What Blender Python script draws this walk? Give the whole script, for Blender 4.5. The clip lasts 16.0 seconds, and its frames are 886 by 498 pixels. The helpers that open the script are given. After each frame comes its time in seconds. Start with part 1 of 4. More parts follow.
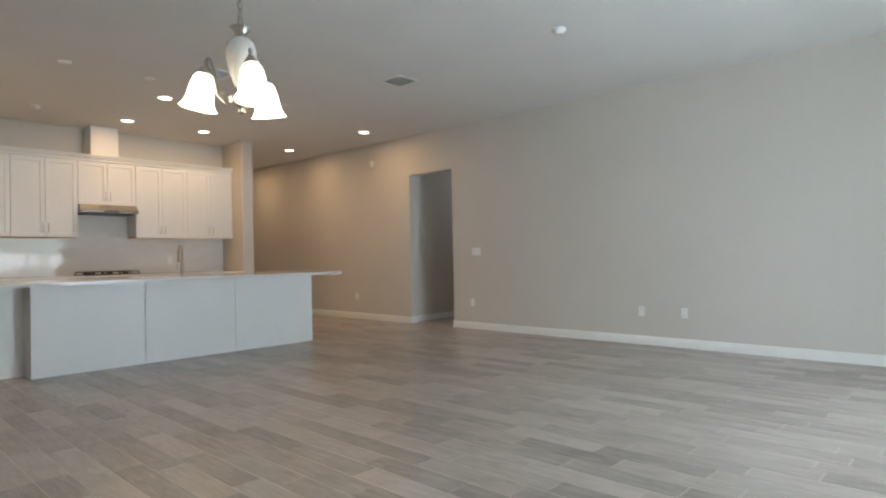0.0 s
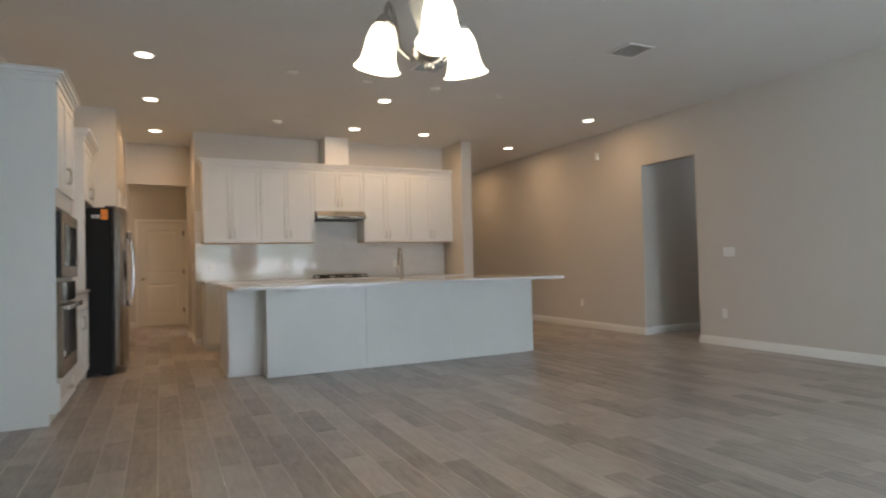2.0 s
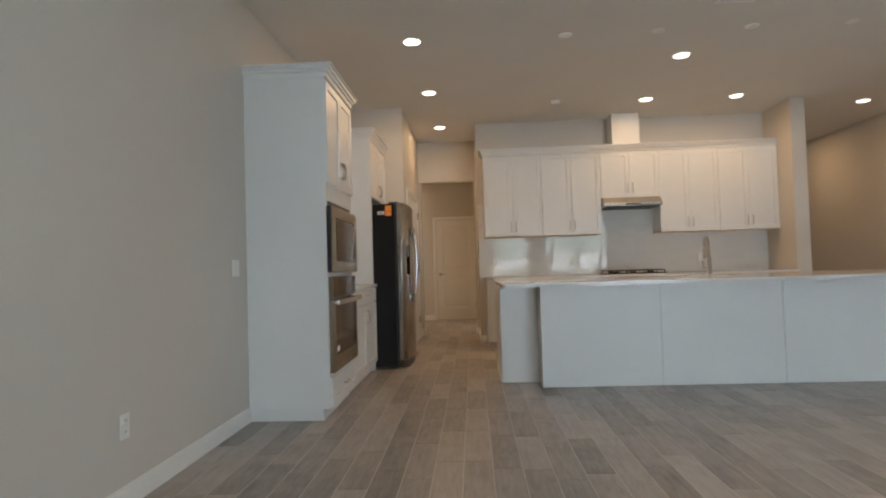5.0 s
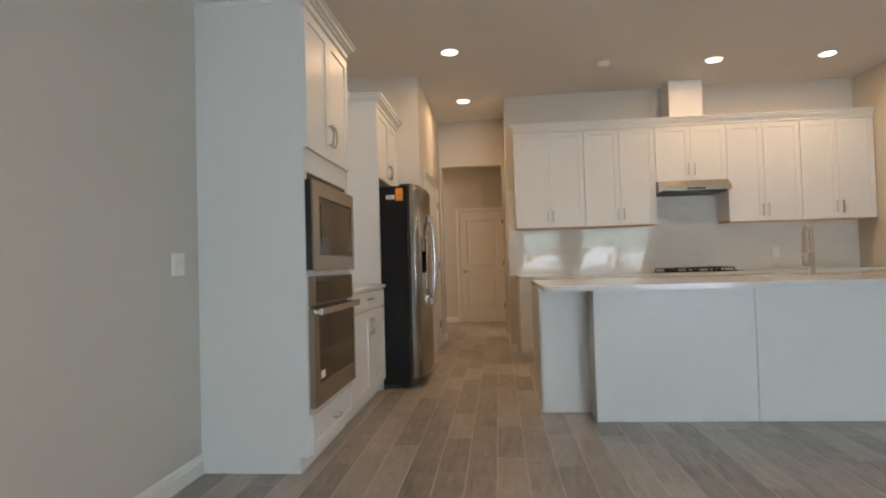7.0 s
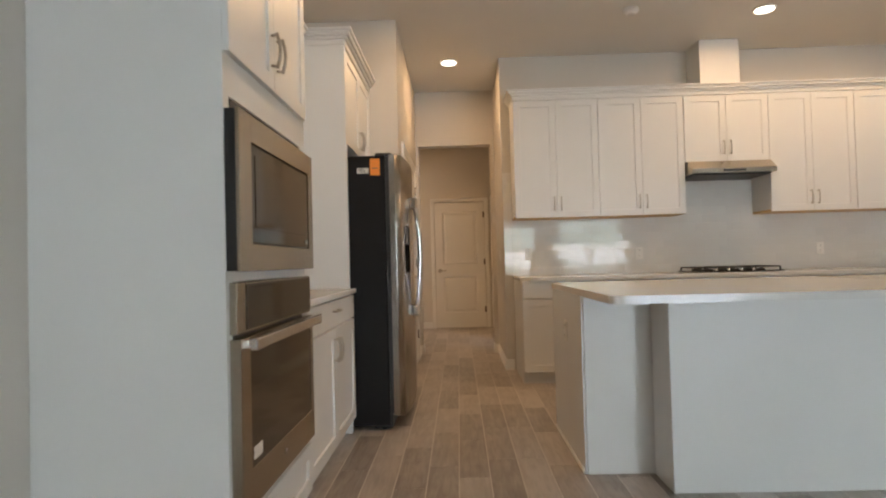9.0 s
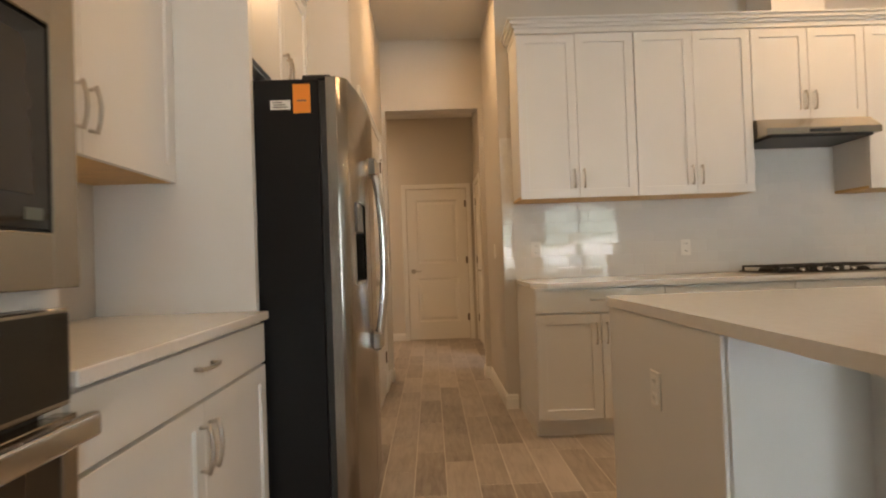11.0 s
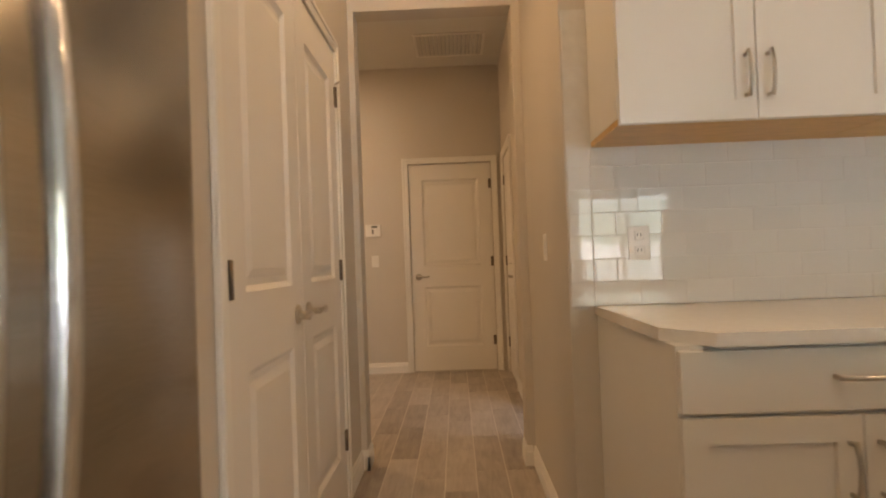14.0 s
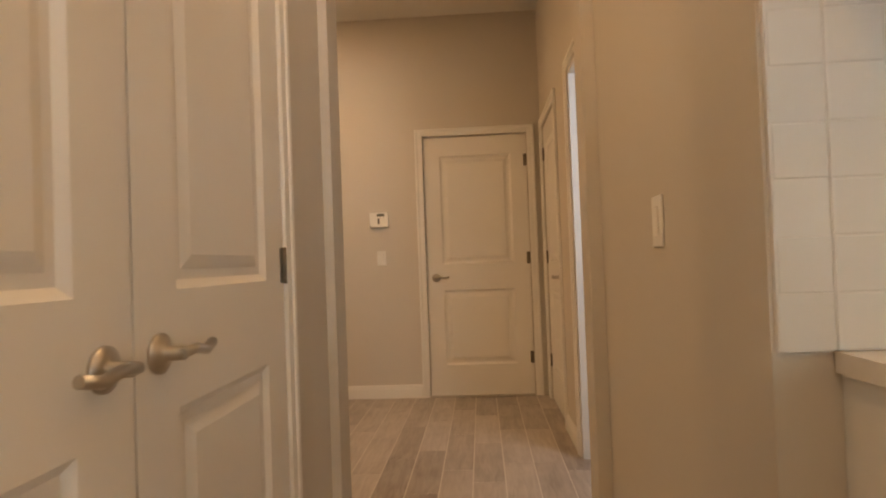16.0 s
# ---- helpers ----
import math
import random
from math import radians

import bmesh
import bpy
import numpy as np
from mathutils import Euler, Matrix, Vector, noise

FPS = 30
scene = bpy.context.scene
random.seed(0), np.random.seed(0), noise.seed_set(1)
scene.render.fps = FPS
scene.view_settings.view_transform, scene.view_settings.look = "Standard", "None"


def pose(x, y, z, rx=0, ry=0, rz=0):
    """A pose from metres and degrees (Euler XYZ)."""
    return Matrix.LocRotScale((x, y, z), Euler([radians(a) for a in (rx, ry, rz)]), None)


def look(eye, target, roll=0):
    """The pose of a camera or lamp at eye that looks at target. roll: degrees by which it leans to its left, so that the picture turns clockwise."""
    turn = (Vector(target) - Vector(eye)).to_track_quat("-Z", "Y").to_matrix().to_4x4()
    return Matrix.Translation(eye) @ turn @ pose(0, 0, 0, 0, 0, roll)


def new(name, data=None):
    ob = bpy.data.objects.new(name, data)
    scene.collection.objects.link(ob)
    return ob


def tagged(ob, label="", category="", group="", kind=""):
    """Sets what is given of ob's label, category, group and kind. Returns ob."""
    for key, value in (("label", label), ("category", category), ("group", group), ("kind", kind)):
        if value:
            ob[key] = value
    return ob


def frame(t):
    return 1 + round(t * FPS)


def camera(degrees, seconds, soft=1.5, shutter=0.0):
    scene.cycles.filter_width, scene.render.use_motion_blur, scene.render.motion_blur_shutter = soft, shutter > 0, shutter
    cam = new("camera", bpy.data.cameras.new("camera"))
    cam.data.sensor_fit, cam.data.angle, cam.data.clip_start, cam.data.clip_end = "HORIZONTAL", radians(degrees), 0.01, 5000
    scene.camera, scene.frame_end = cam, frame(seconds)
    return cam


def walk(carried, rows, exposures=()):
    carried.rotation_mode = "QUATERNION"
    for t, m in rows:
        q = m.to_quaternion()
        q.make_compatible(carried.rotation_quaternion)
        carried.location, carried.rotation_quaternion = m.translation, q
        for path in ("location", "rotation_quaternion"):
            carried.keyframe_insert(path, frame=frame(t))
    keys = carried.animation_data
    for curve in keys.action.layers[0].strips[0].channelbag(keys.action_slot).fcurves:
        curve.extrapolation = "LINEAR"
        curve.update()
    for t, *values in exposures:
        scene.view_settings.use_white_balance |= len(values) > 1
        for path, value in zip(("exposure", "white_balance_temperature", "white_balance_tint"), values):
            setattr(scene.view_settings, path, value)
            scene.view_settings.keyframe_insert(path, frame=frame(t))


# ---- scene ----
cam = camera(73.7, 16.0, soft=2.0, shutter=0.4)
PATH = [
    (0, (-1.132, 1.093, 1.105), (-2.498, 2.555, 1.128), -1.1),
    (0.5, (-1.292, 1.267, 1.177), (-2.768, 2.616, 1.195), -1.2),
    (1, (-1.456, 1.404, 1.138), (-3.072, 2.583, 1.17), -1.3),
    (1.5, (-1.606, 1.507, 1.128), (-3.317, 2.543, 1.167), -1.4),
    (2, (-1.759, 1.57, 1.102), (-3.562, 2.434, 1.151), -1.4),
    (2.5, (-1.887, 1.642, 1.131), (-3.785, 2.273, 1.179), -1.6),
    (3, (-1.98, 1.727, 1.122), (-3.947, 2.086, 1.179), -1.7),
    (3.5, (-2.064, 1.808, 1.11), (-4.061, 1.907, 1.175), -1.7),
    (4, (-2.182, 1.902, 1.107), (-4.181, 1.877, 1.168), -1.5),
    (4.5, (-2.376, 1.942, 1.079), (-4.374, 1.873, 1.141), -1.6),
    (7, (-3.813, 1.897, 1.076), (-5.803, 1.712, 1.13), -1.6),
    (7.5, (-4.142, 1.819, 1.082), (-6.132, 1.629, 1.137), -1.6),
    (8, (-4.453, 1.736, 1.069), (-6.446, 1.576, 1.122), -1.6),
    (8.5, (-4.796, 1.664, 1.07), (-6.79, 1.531, 1.12), -1.6),
    (9, (-5.13, 1.571, 1.077), (-7.129, 1.52, 1.122), -1.5),
    (11.5, (-7.139, 1.505, 1.099), (-9.139, 1.548, 1.134), -2.0),
    (12, (-7.503, 1.515, 1.114), (-9.502, 1.549, 1.146), -2.0),
    (12.5, (-7.885, 1.563, 1.114), (-9.884, 1.568, 1.147), -2.2),
    (13, (-8.242, 1.583, 1.098), (-10.241, 1.552, 1.136), -2.1),
    (13.5, (-8.586, 1.591, 1.1), (-10.585, 1.561, 1.136), -2.2),
    (14, (-8.957, 1.64, 1.103), (-10.956, 1.597, 1.139), -2.1),
    (14.5, (-9.301, 1.654, 1.094), (-11.3, 1.594, 1.131), -2.0),
    (15, (-9.605, 1.633, 1.085), (-11.603, 1.564, 1.123), -2.1),
    (15.5, (-9.894, 1.623, 1.078), (-11.891, 1.518, 1.118), -2.0),
    (16, (-10.144, 1.625, 1.069), (-12.139, 1.498, 1.11), -2.1),
]
EXPOSURES = [(0.0, -0.09, 6150, 10), (2.0, -0.31, 6130, 10), (4.5, -0.31, 6200, 10), (9.0, 0.0, 6500, 11), (11.5, 0.0, 7200, 12), (14.0, 0.08, 7350, 13), (16.0, 0.16, 7400, 13)]
walk(cam, [(t, look(eye, target, roll)) for t, eye, target, roll in PATH], EXPOSURES)

# ---- world, sun and lamps ----
world = bpy.data.worlds.new("world")
scene.world = world
world.use_nodes = True
wn = world.node_tree.nodes
sky = wn.new("ShaderNodeTexSky")
sky.sky_type = "NISHITA"
sky.sun_disc = False
sky.sun_elevation, sky.sun_rotation = radians(50), radians(200)
wn["Background"].inputs["Strength"].default_value = 0.12
world.node_tree.links.new(sky.outputs[0], wn["Background"].inputs["Color"])
sun = new("sun", bpy.data.lights.new("sun", "SUN"))
sun.data.energy, sun.data.angle, sun.data.color = 2.5, radians(0.5), (1, 0.95, 0.88)
sun.matrix_world = look((0, 0, 10), (-2.0, -7.2, 0))


def area_lamp(name, eye, target, sx, sy, watts, colour, shape="RECTANGLE"):
    ob = new(name, bpy.data.lights.new(name, "AREA"))
    ob.data.shape, ob.data.size, ob.data.size_y = shape, sx, sy
    ob.data.energy, ob.data.color = watts, colour
    ob.matrix_world = look(eye, target)
    return ob


DAY = (0.76, 0.88, 1.0)
WARM = (1.0, 0.62, 0.31)
CEIL = 3.10
area_lamp("side_room_lamp", (-12.3, 3.0, 1.8), (-13.3, 2.25, 1.2), 0.7, 0.9, 13, (0.80, 0.88, 1.0))
CANS = [(-7.80, 1.46), (-9.36, 1.495), (-11.07, 1.525), (-8.48, 4.05), (-10.03, 4.15), (-10.04, 5.256), (-10.55, 7.1), (-8.43, 7.12), (-12.7, 7.11)]
area_lamp("passage_lamp", (-7.6, 9.6, 3.0), (-7.6, 9.5, 0), 0.4, 0.4, 4.5, (0.9, 0.94, 1.0))
HALL_CAN = (-13.5, 0.0)
area_lamp("can_lamp", (*HALL_CAN, 3.0), (*HALL_CAN, 0), 0.13, 0.13, 24, WARM, "DISK")
for cx, cy in CANS:
    area_lamp("can_lamp", (cx, cy, CEIL - 0.02), (cx, cy, 0), 0.13, 0.13, 9.5, WARM, "DISK")


# ---- materials ----
def mat(name, colour, rough=0.5, metal=0.0, var=0.06, scale=6.0, bump=0.0, bscale=200.0, spec=0.5, rnd=0.0, stretch=None, emit=None):
    m = bpy.data.materials.new(name)
    m.use_nodes = True
    nt = m.node_tree
    b = nt.nodes["Principled BSDF"]
    b.inputs["Roughness"].default_value, b.inputs["Metallic"].default_value = rough, metal
    b.inputs["Specular IOR Level"].default_value = spec
    tc = nt.nodes.new("ShaderNodeTexCoord")
    src = tc.outputs["Object"]
    if stretch:
        mp = nt.nodes.new("ShaderNodeMapping")
        mp.inputs["Scale"].default_value = stretch
        nt.links.new(src, mp.inputs["Vector"])
        src = mp.outputs["Vector"]
    n1 = nt.nodes.new("ShaderNodeTexNoise")
    n1.inputs["Scale"].default_value, n1.inputs["Detail"].default_value = scale, 6
    nt.links.new(src, n1.inputs["Vector"])
    ramp = nt.nodes.new("ShaderNodeMapRange")
    ramp.inputs["From Min"].default_value, ramp.inputs["From Max"].default_value = 0.3, 0.7
    ramp.inputs["To Min"].default_value, ramp.inputs["To Max"].default_value = 1 - var, 1 + var
    nt.links.new(n1.outputs["Fac"], ramp.inputs["Value"])
    val = ramp.outputs["Result"]
    if rnd:
        oi = nt.nodes.new("ShaderNodeObjectInfo")
        r2 = nt.nodes.new("ShaderNodeMapRange")
        r2.inputs["To Min"].default_value, r2.inputs["To Max"].default_value = 1 - rnd, 1 + rnd
        nt.links.new(oi.outputs["Random"], r2.inputs["Value"])
        mu = nt.nodes.new("ShaderNodeMath")
        mu.operation = "MULTIPLY"
        nt.links.new(val, mu.inputs[0])
        nt.links.new(r2.outputs["Result"], mu.inputs[1])
        val = mu.outputs[0]
    mix = nt.nodes.new("ShaderNodeVectorMath")
    mix.operation = "SCALE"
    mix.inputs[0].default_value = colour
    nt.links.new(val, mix.inputs["Scale"])
    nt.links.new(mix.outputs[0], b.inputs["Base Color"])
    if bump:
        n2 = nt.nodes.new("ShaderNodeTexNoise")
        n2.inputs["Scale"].default_value, n2.inputs["Detail"].default_value = bscale, 3
        nt.links.new(src, n2.inputs["Vector"])
        bp = nt.nodes.new("ShaderNodeBump")
        bp.inputs["Strength"].default_value, bp.inputs["Distance"].default_value = bump, 0.002
        nt.links.new(n2.outputs["Fac"], bp.inputs["Height"])
        nt.links.new(bp.outputs["Normal"], b.inputs["Normal"])
    if emit:
        b.inputs["Emission Color"].default_value = (*emit[0], 1)
        b.inputs["Emission Strength"].default_value = emit[1]
    return m


WALL = mat("wall_paint", (0.60, 0.565, 0.515), 0.75, var=0.02, scale=1.2, bump=0.25, bscale=120, spec=0.3)
CEILM = mat("ceiling_paint", (0.70, 0.69, 0.66), 0.9, var=0.02, scale=1.5, bump=0.4, bscale=60, spec=0.2)
TRIM = mat("trim_paint", (0.80, 0.79, 0.76), 0.4, var=0.02, scale=3)
CAB = mat("cabinet_paint", (0.72, 0.72, 0.705), 0.38, var=0.015, scale=3)
DOORM = mat("door_paint", (0.76, 0.745, 0.715), 0.42, var=0.02, scale=2, bump=0.08, bscale=150)
QUARTZ = mat("white_quartz", (0.72, 0.71, 0.69), 0.12, var=0.025, scale=40)
STEEL = mat("brushed_steel", (0.42, 0.375, 0.315), 0.26, 1.0, var=0.05, scale=8, bump=0.12, bscale=60, stretch=(4, 4, 60))
STEELV = mat("brushed_steel_upright", (0.40, 0.38, 0.355), 0.22, 1.0, var=0.06, scale=6, bump=0.05, bscale=30, stretch=(1.5, 40, 40))
NICKEL = mat("satin_nickel", (0.52, 0.49, 0.45), 0.28, 1.0, var=0.04, scale=20)
HINGE = mat("aged_nickel", (0.20, 0.17, 0.14), 0.4, 1.0, var=0.08, scale=30)
CHROME = mat("chrome", (0.75, 0.75, 0.75), 0.12, 1.0, var=0.02, scale=20)
DARKSIDE = mat("dark_grey_enamel", (0.007, 0.0072, 0.009), 0.4, var=0.1, scale=5, bump=0.15, bscale=250, spec=0.25)
BLACKG = mat("black_glass", (0.018, 0.016, 0.014), 0.06, var=0.05, scale=4)
OVENG = mat("oven_glass", (0.035, 0.028, 0.022), 0.08, var=0.08, scale=4)
BLACKP = mat("black_plastic", (0.02, 0.02, 0.021), 0.45, var=0.1, scale=10)
IRON = mat("cast_iron", (0.02, 0.02, 0.02), 0.6, var=0.15, scale=30, bump=0.3, bscale=300)
MAPLE = mat("maple_veneer", (0.62, 0.40, 0.16), 0.45, var=0.12, scale=8, stretch=(6, 1, 6))
GROUTT = mat("tile_grout", (0.68, 0.67, 0.65), 0.8, var=0.04, scale=30)
GROUTF = mat("floor_grout", (0.66, 0.62, 0.57), 0.85, var=0.08, scale=30)
TILE = mat("white_ceramic", (0.70, 0.70, 0.685), 0.02, var=0.01, scale=4, bump=0.0, rnd=0.02, spec=0.5)
PLATE = mat("white_plastic", (0.80, 0.79, 0.76), 0.35, var=0.02, scale=20)
PLATED = mat("grey_slot", (0.10, 0.10, 0.10), 0.6)
ORANGE = mat("orange_tag", (0.85, 0.27, 0.03), 0.5, var=0.03)
PAPER = mat("white_paper", (0.78, 0.78, 0.76), 0.6, var=0.03)
CTRL = mat("control_grey", (0.10, 0.098, 0.095), 0.3, 0.3, var=0.05)
LCD = mat("lcd_grey", (0.12, 0.13, 0.11), 0.3)
# near-black colour for the shade behind closed doors
SHADOWGAP = mat("gap_shade_dark", (0.05, 0.045, 0.04), 0.8)
VENTD = mat("vent_grey", (0.62, 0.62, 0.61), 0.6, var=0.04)
GRASS = mat("lawn", (0.05, 0.09, 0.03), 0.9, var=0.4, scale=3)
PATIO = mat("patio_concrete", (0.45, 0.44, 0.41), 0.85, var=0.1, scale=5)
GLOW = mat("can_lens", (0.9, 0.85, 0.75), 0.5, emit=((1.0, 0.90, 0.72), 6.0))
SHADE = mat("frosted_shade", (0.9, 0.85, 0.75), 0.4, emit=((1.0, 0.86, 0.62), 5.5))
ALAB = mat("alabaster_glass", (0.80, 0.78, 0.74), 0.25, var=0.06, scale=14)


def plank_material(name, per_island):
    m = bpy.data.materials.new(name)
    m.use_nodes = True
    nt = m.node_tree
    L = nt.links.new
    b = nt.nodes["Principled BSDF"]
    geo = nt.nodes.new("ShaderNodeNewGeometry")
    oi = nt.nodes.new("ShaderNodeObjectInfo")
    r = geo.outputs["Random Per Island"] if per_island else oi.outputs["Random"]
    off = nt.nodes.new("ShaderNodeVectorMath")
    off.operation = "SCALE"
    off.inputs[0].default_value = (37.0, 91.0, 13.0)
    L(r, off.inputs["Scale"])
    add = nt.nodes.new("ShaderNodeVectorMath")
    add.operation = "ADD"
    L(geo.outputs["Position"], add.inputs[0])
    L(off.outputs[0], add.inputs[1])
    mp = nt.nodes.new("ShaderNodeMapping")
    mp.inputs["Scale"].default_value = (1.6, 11, 1)
    L(add.outputs[0], mp.inputs["Vector"])
    grain = nt.nodes.new("ShaderNodeTexNoise")
    grain.inputs["Scale"].default_value, grain.inputs["Detail"].default_value = 3.2, 8
    grain.inputs["Distortion"].default_value = 0.8
    L(mp.outputs[0], grain.inputs["Vector"])
    cloud = nt.nodes.new("ShaderNodeTexNoise")
    cloud.inputs["Scale"].default_value, cloud.inputs["Detail"].default_value = 5.0, 3
    L(add.outputs[0], cloud.inputs["Vector"])
    s = nt.nodes.new("ShaderNodeMath")
    s.operation = "MULTIPLY_ADD"
    s.inputs[1].default_value = 0.68
    L(grain.outputs["Fac"], s.inputs[0])
    s2 = nt.nodes.new("ShaderNodeMath")
    s2.operation = "MULTIPLY_ADD"
    s2.inputs[1].default_value = 0.40
    L(cloud.outputs["Fac"], s2.inputs[0])
    tone = nt.nodes.new("ShaderNodeMath")
    tone.operation = "MULTIPLY_ADD"
    tone.inputs[1].default_value, tone.inputs[2].default_value = 0.41, -0.185
    L(r, tone.inputs[0])
    L(tone.outputs[0], s2.inputs[2])
    L(s2.outputs[0], s.inputs[2])
    ramp = nt.nodes.new("ShaderNodeValToRGB")
    e = ramp.color_ramp.elements
    e[0].position, e[0].color = 0.22, (0.200, 0.168, 0.148, 1)
    e[1].position, e[1].color = 0.85, (0.50, 0.45, 0.41, 1)
    mid = ramp.color_ramp.elements.new(0.52)
    mid.color = (0.35, 0.308, 0.275, 1)
    L(s.outputs[0], ramp.inputs[0])
    L(ramp.outputs[0], b.inputs["Base Color"])
    b.inputs["Roughness"].default_value = 0.29
    bp = nt.nodes.new("ShaderNodeBump")
    bp.inputs["Strength"].default_value, bp.inputs["Distance"].default_value = 0.15, 0.002
    L(grain.outputs["Fac"], bp.inputs["Height"])
    L(bp.outputs[0], b.inputs["Normal"])
    return m


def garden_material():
    """Painted glow for distance, by height: pale lawn, a sunlit pale band at eye level, trees and open sky above."""
    m = bpy.data.materials.new("garden_glow_sheet")
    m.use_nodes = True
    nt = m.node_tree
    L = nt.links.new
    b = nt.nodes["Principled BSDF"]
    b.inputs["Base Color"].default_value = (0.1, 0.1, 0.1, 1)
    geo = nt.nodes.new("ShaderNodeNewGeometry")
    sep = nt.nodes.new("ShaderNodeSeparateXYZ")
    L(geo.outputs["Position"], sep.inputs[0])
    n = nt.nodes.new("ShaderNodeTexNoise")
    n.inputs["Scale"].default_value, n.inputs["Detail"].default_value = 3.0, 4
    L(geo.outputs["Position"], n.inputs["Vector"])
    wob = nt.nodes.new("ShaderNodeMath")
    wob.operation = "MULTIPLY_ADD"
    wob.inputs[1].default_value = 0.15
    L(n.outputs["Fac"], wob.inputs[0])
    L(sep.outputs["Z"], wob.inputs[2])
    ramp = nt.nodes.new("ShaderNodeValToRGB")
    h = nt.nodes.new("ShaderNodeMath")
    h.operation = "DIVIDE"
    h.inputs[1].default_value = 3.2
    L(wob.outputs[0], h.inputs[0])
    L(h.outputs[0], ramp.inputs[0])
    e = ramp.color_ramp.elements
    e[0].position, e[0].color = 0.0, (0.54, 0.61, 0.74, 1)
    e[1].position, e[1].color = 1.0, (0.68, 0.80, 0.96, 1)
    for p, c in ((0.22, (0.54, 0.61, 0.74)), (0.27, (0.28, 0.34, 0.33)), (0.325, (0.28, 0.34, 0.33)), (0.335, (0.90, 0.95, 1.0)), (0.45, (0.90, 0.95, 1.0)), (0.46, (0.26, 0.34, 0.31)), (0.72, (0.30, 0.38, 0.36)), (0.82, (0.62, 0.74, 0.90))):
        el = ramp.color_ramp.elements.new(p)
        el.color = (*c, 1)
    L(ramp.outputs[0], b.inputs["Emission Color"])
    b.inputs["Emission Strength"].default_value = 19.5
    return m


GARDEN = garden_material()
PLANK = plank_material("wood_look_plank", False)
PLANKI = plank_material("wood_look_plank_rest", True)
GLASS = bpy.data.materials.new("clear_glass")
GLASS.use_nodes = True
gb = GLASS.node_tree.nodes["Principled BSDF"]
gb.inputs["Transmission Weight"].default_value, gb.inputs["Roughness"].default_value, gb.inputs["IOR"].default_value = 1.0, 0.0, 1.45

# ---- mesh helpers ----
ROOT = {}


def box(x0, x1, y0, y1, z0, z1, bevel=0.0, bm=None, seg=1):
    """A box, bevelled if asked, added to bm or to a new bmesh."""
    b = bmesh.new()
    bmesh.ops.create_cube(b, size=1)
    for v in b.verts:
        v.co = Vector(((x0 + x1) / 2 + v.co.x * (x1 - x0), (y0 + y1) / 2 + v.co.y * (y1 - y0), (z0 + z1) / 2 + v.co.z * (z1 - z0)))
    if x1 < x0 or y1 < y0 or z1 < z0:
        bmesh.ops.recalc_face_normals(b, faces=b.faces)
    if bevel:
        bmesh.ops.bevel(b, geom=list(b.edges), offset=bevel, segments=seg, profile=0.5, affect="EDGES")
    return merge(bm, b)


def merge(bm, b):
    if bm is None:
        return b
    me = bpy.data.meshes.new("tmp")
    b.to_mesh(me)
    b.free()
    bm.from_mesh(me)
    bpy.data.meshes.remove(me)
    return bm


def prism(points, axis_from, axis_to, bm=None, axis="z"):
    """A straight extrusion of a closed outline along an axis."""
    b = bmesh.new()
    put = {"z": lambda p, h: (p[0], p[1], h), "x": lambda p, h: (h, p[0], p[1]), "y": lambda p, h: (p[0], h, p[1])}[axis]
    lo = [b.verts.new(put(p, axis_from)) for p in points]
    hi = [b.verts.new(put(p, axis_to)) for p in points]
    n = len(points)
    b.faces.new(lo)
    b.faces.new(hi)
    for i in range(n):
        b.faces.new((lo[i], lo[(i + 1) % n], hi[(i + 1) % n], hi[i]))
    bmesh.ops.recalc_face_normals(b, faces=b.faces)
    return merge(bm, b)


def lathe(profile, centre=(0, 0, 0), seg=24, bm=None):
    """Turns a profile of (radius, height) about the upright axis."""
    b = bmesh.new()
    rings = []
    for r, h in profile:
        rings.append([b.verts.new((centre[0] + max(r, 0.0005) * math.cos(2 * math.pi * i / seg), centre[1] + max(r, 0.0005) * math.sin(2 * math.pi * i / seg), centre[2] + h)) for i in range(seg)])
    for a, c in zip(rings, rings[1:]):
        for i in range(seg):
            f = b.faces.new((a[i], a[(i + 1) % seg], c[(i + 1) % seg], c[i]))
            f.smooth = True
    b.faces.new(rings[0][::-1])
    b.faces.new(rings[-1])
    bmesh.ops.recalc_face_normals(b, faces=b.faces)
    return merge(bm, b)


def tube(points, radius, bm=None, seg=8, flat=1.0):
    """A round bar along a line of points."""
    b = bmesh.new()
    pts = [Vector(p) for p in points]
    rings = []
    for i, p in enumerate(pts):
        d = (pts[min(i + 1, len(pts) - 1)] - pts[max(i - 1, 0)]).normalized()
        up = Vector((0, 0, 1)) if abs(d.z) < 0.9 else Vector((1, 0, 0))
        s = d.cross(up).normalized()
        u = s.cross(d)
        rings.append([b.verts.new(p + s * radius * math.cos(2 * math.pi * k / seg) * flat + u * radius * math.sin(2 * math.pi * k / seg)) for k in range(seg)])
    for a, c in zip(rings, rings[1:]):
        for k in range(seg):
            f = b.faces.new((a[k], a[(k + 1) % seg], c[(k + 1) % seg], c[k]))
            f.smooth = True
    b.faces.new(rings[0])
    b.faces.new(rings[-1])
    bmesh.ops.recalc_face_normals(b, faces=b.faces)
    return merge(bm, b)


def thing(name, loc, label, category, group="", kind=""):
    ob = new(name)
    ob.location = loc
    ROOT[ob] = Vector(loc)
    return tagged(ob, label, category, group, kind)


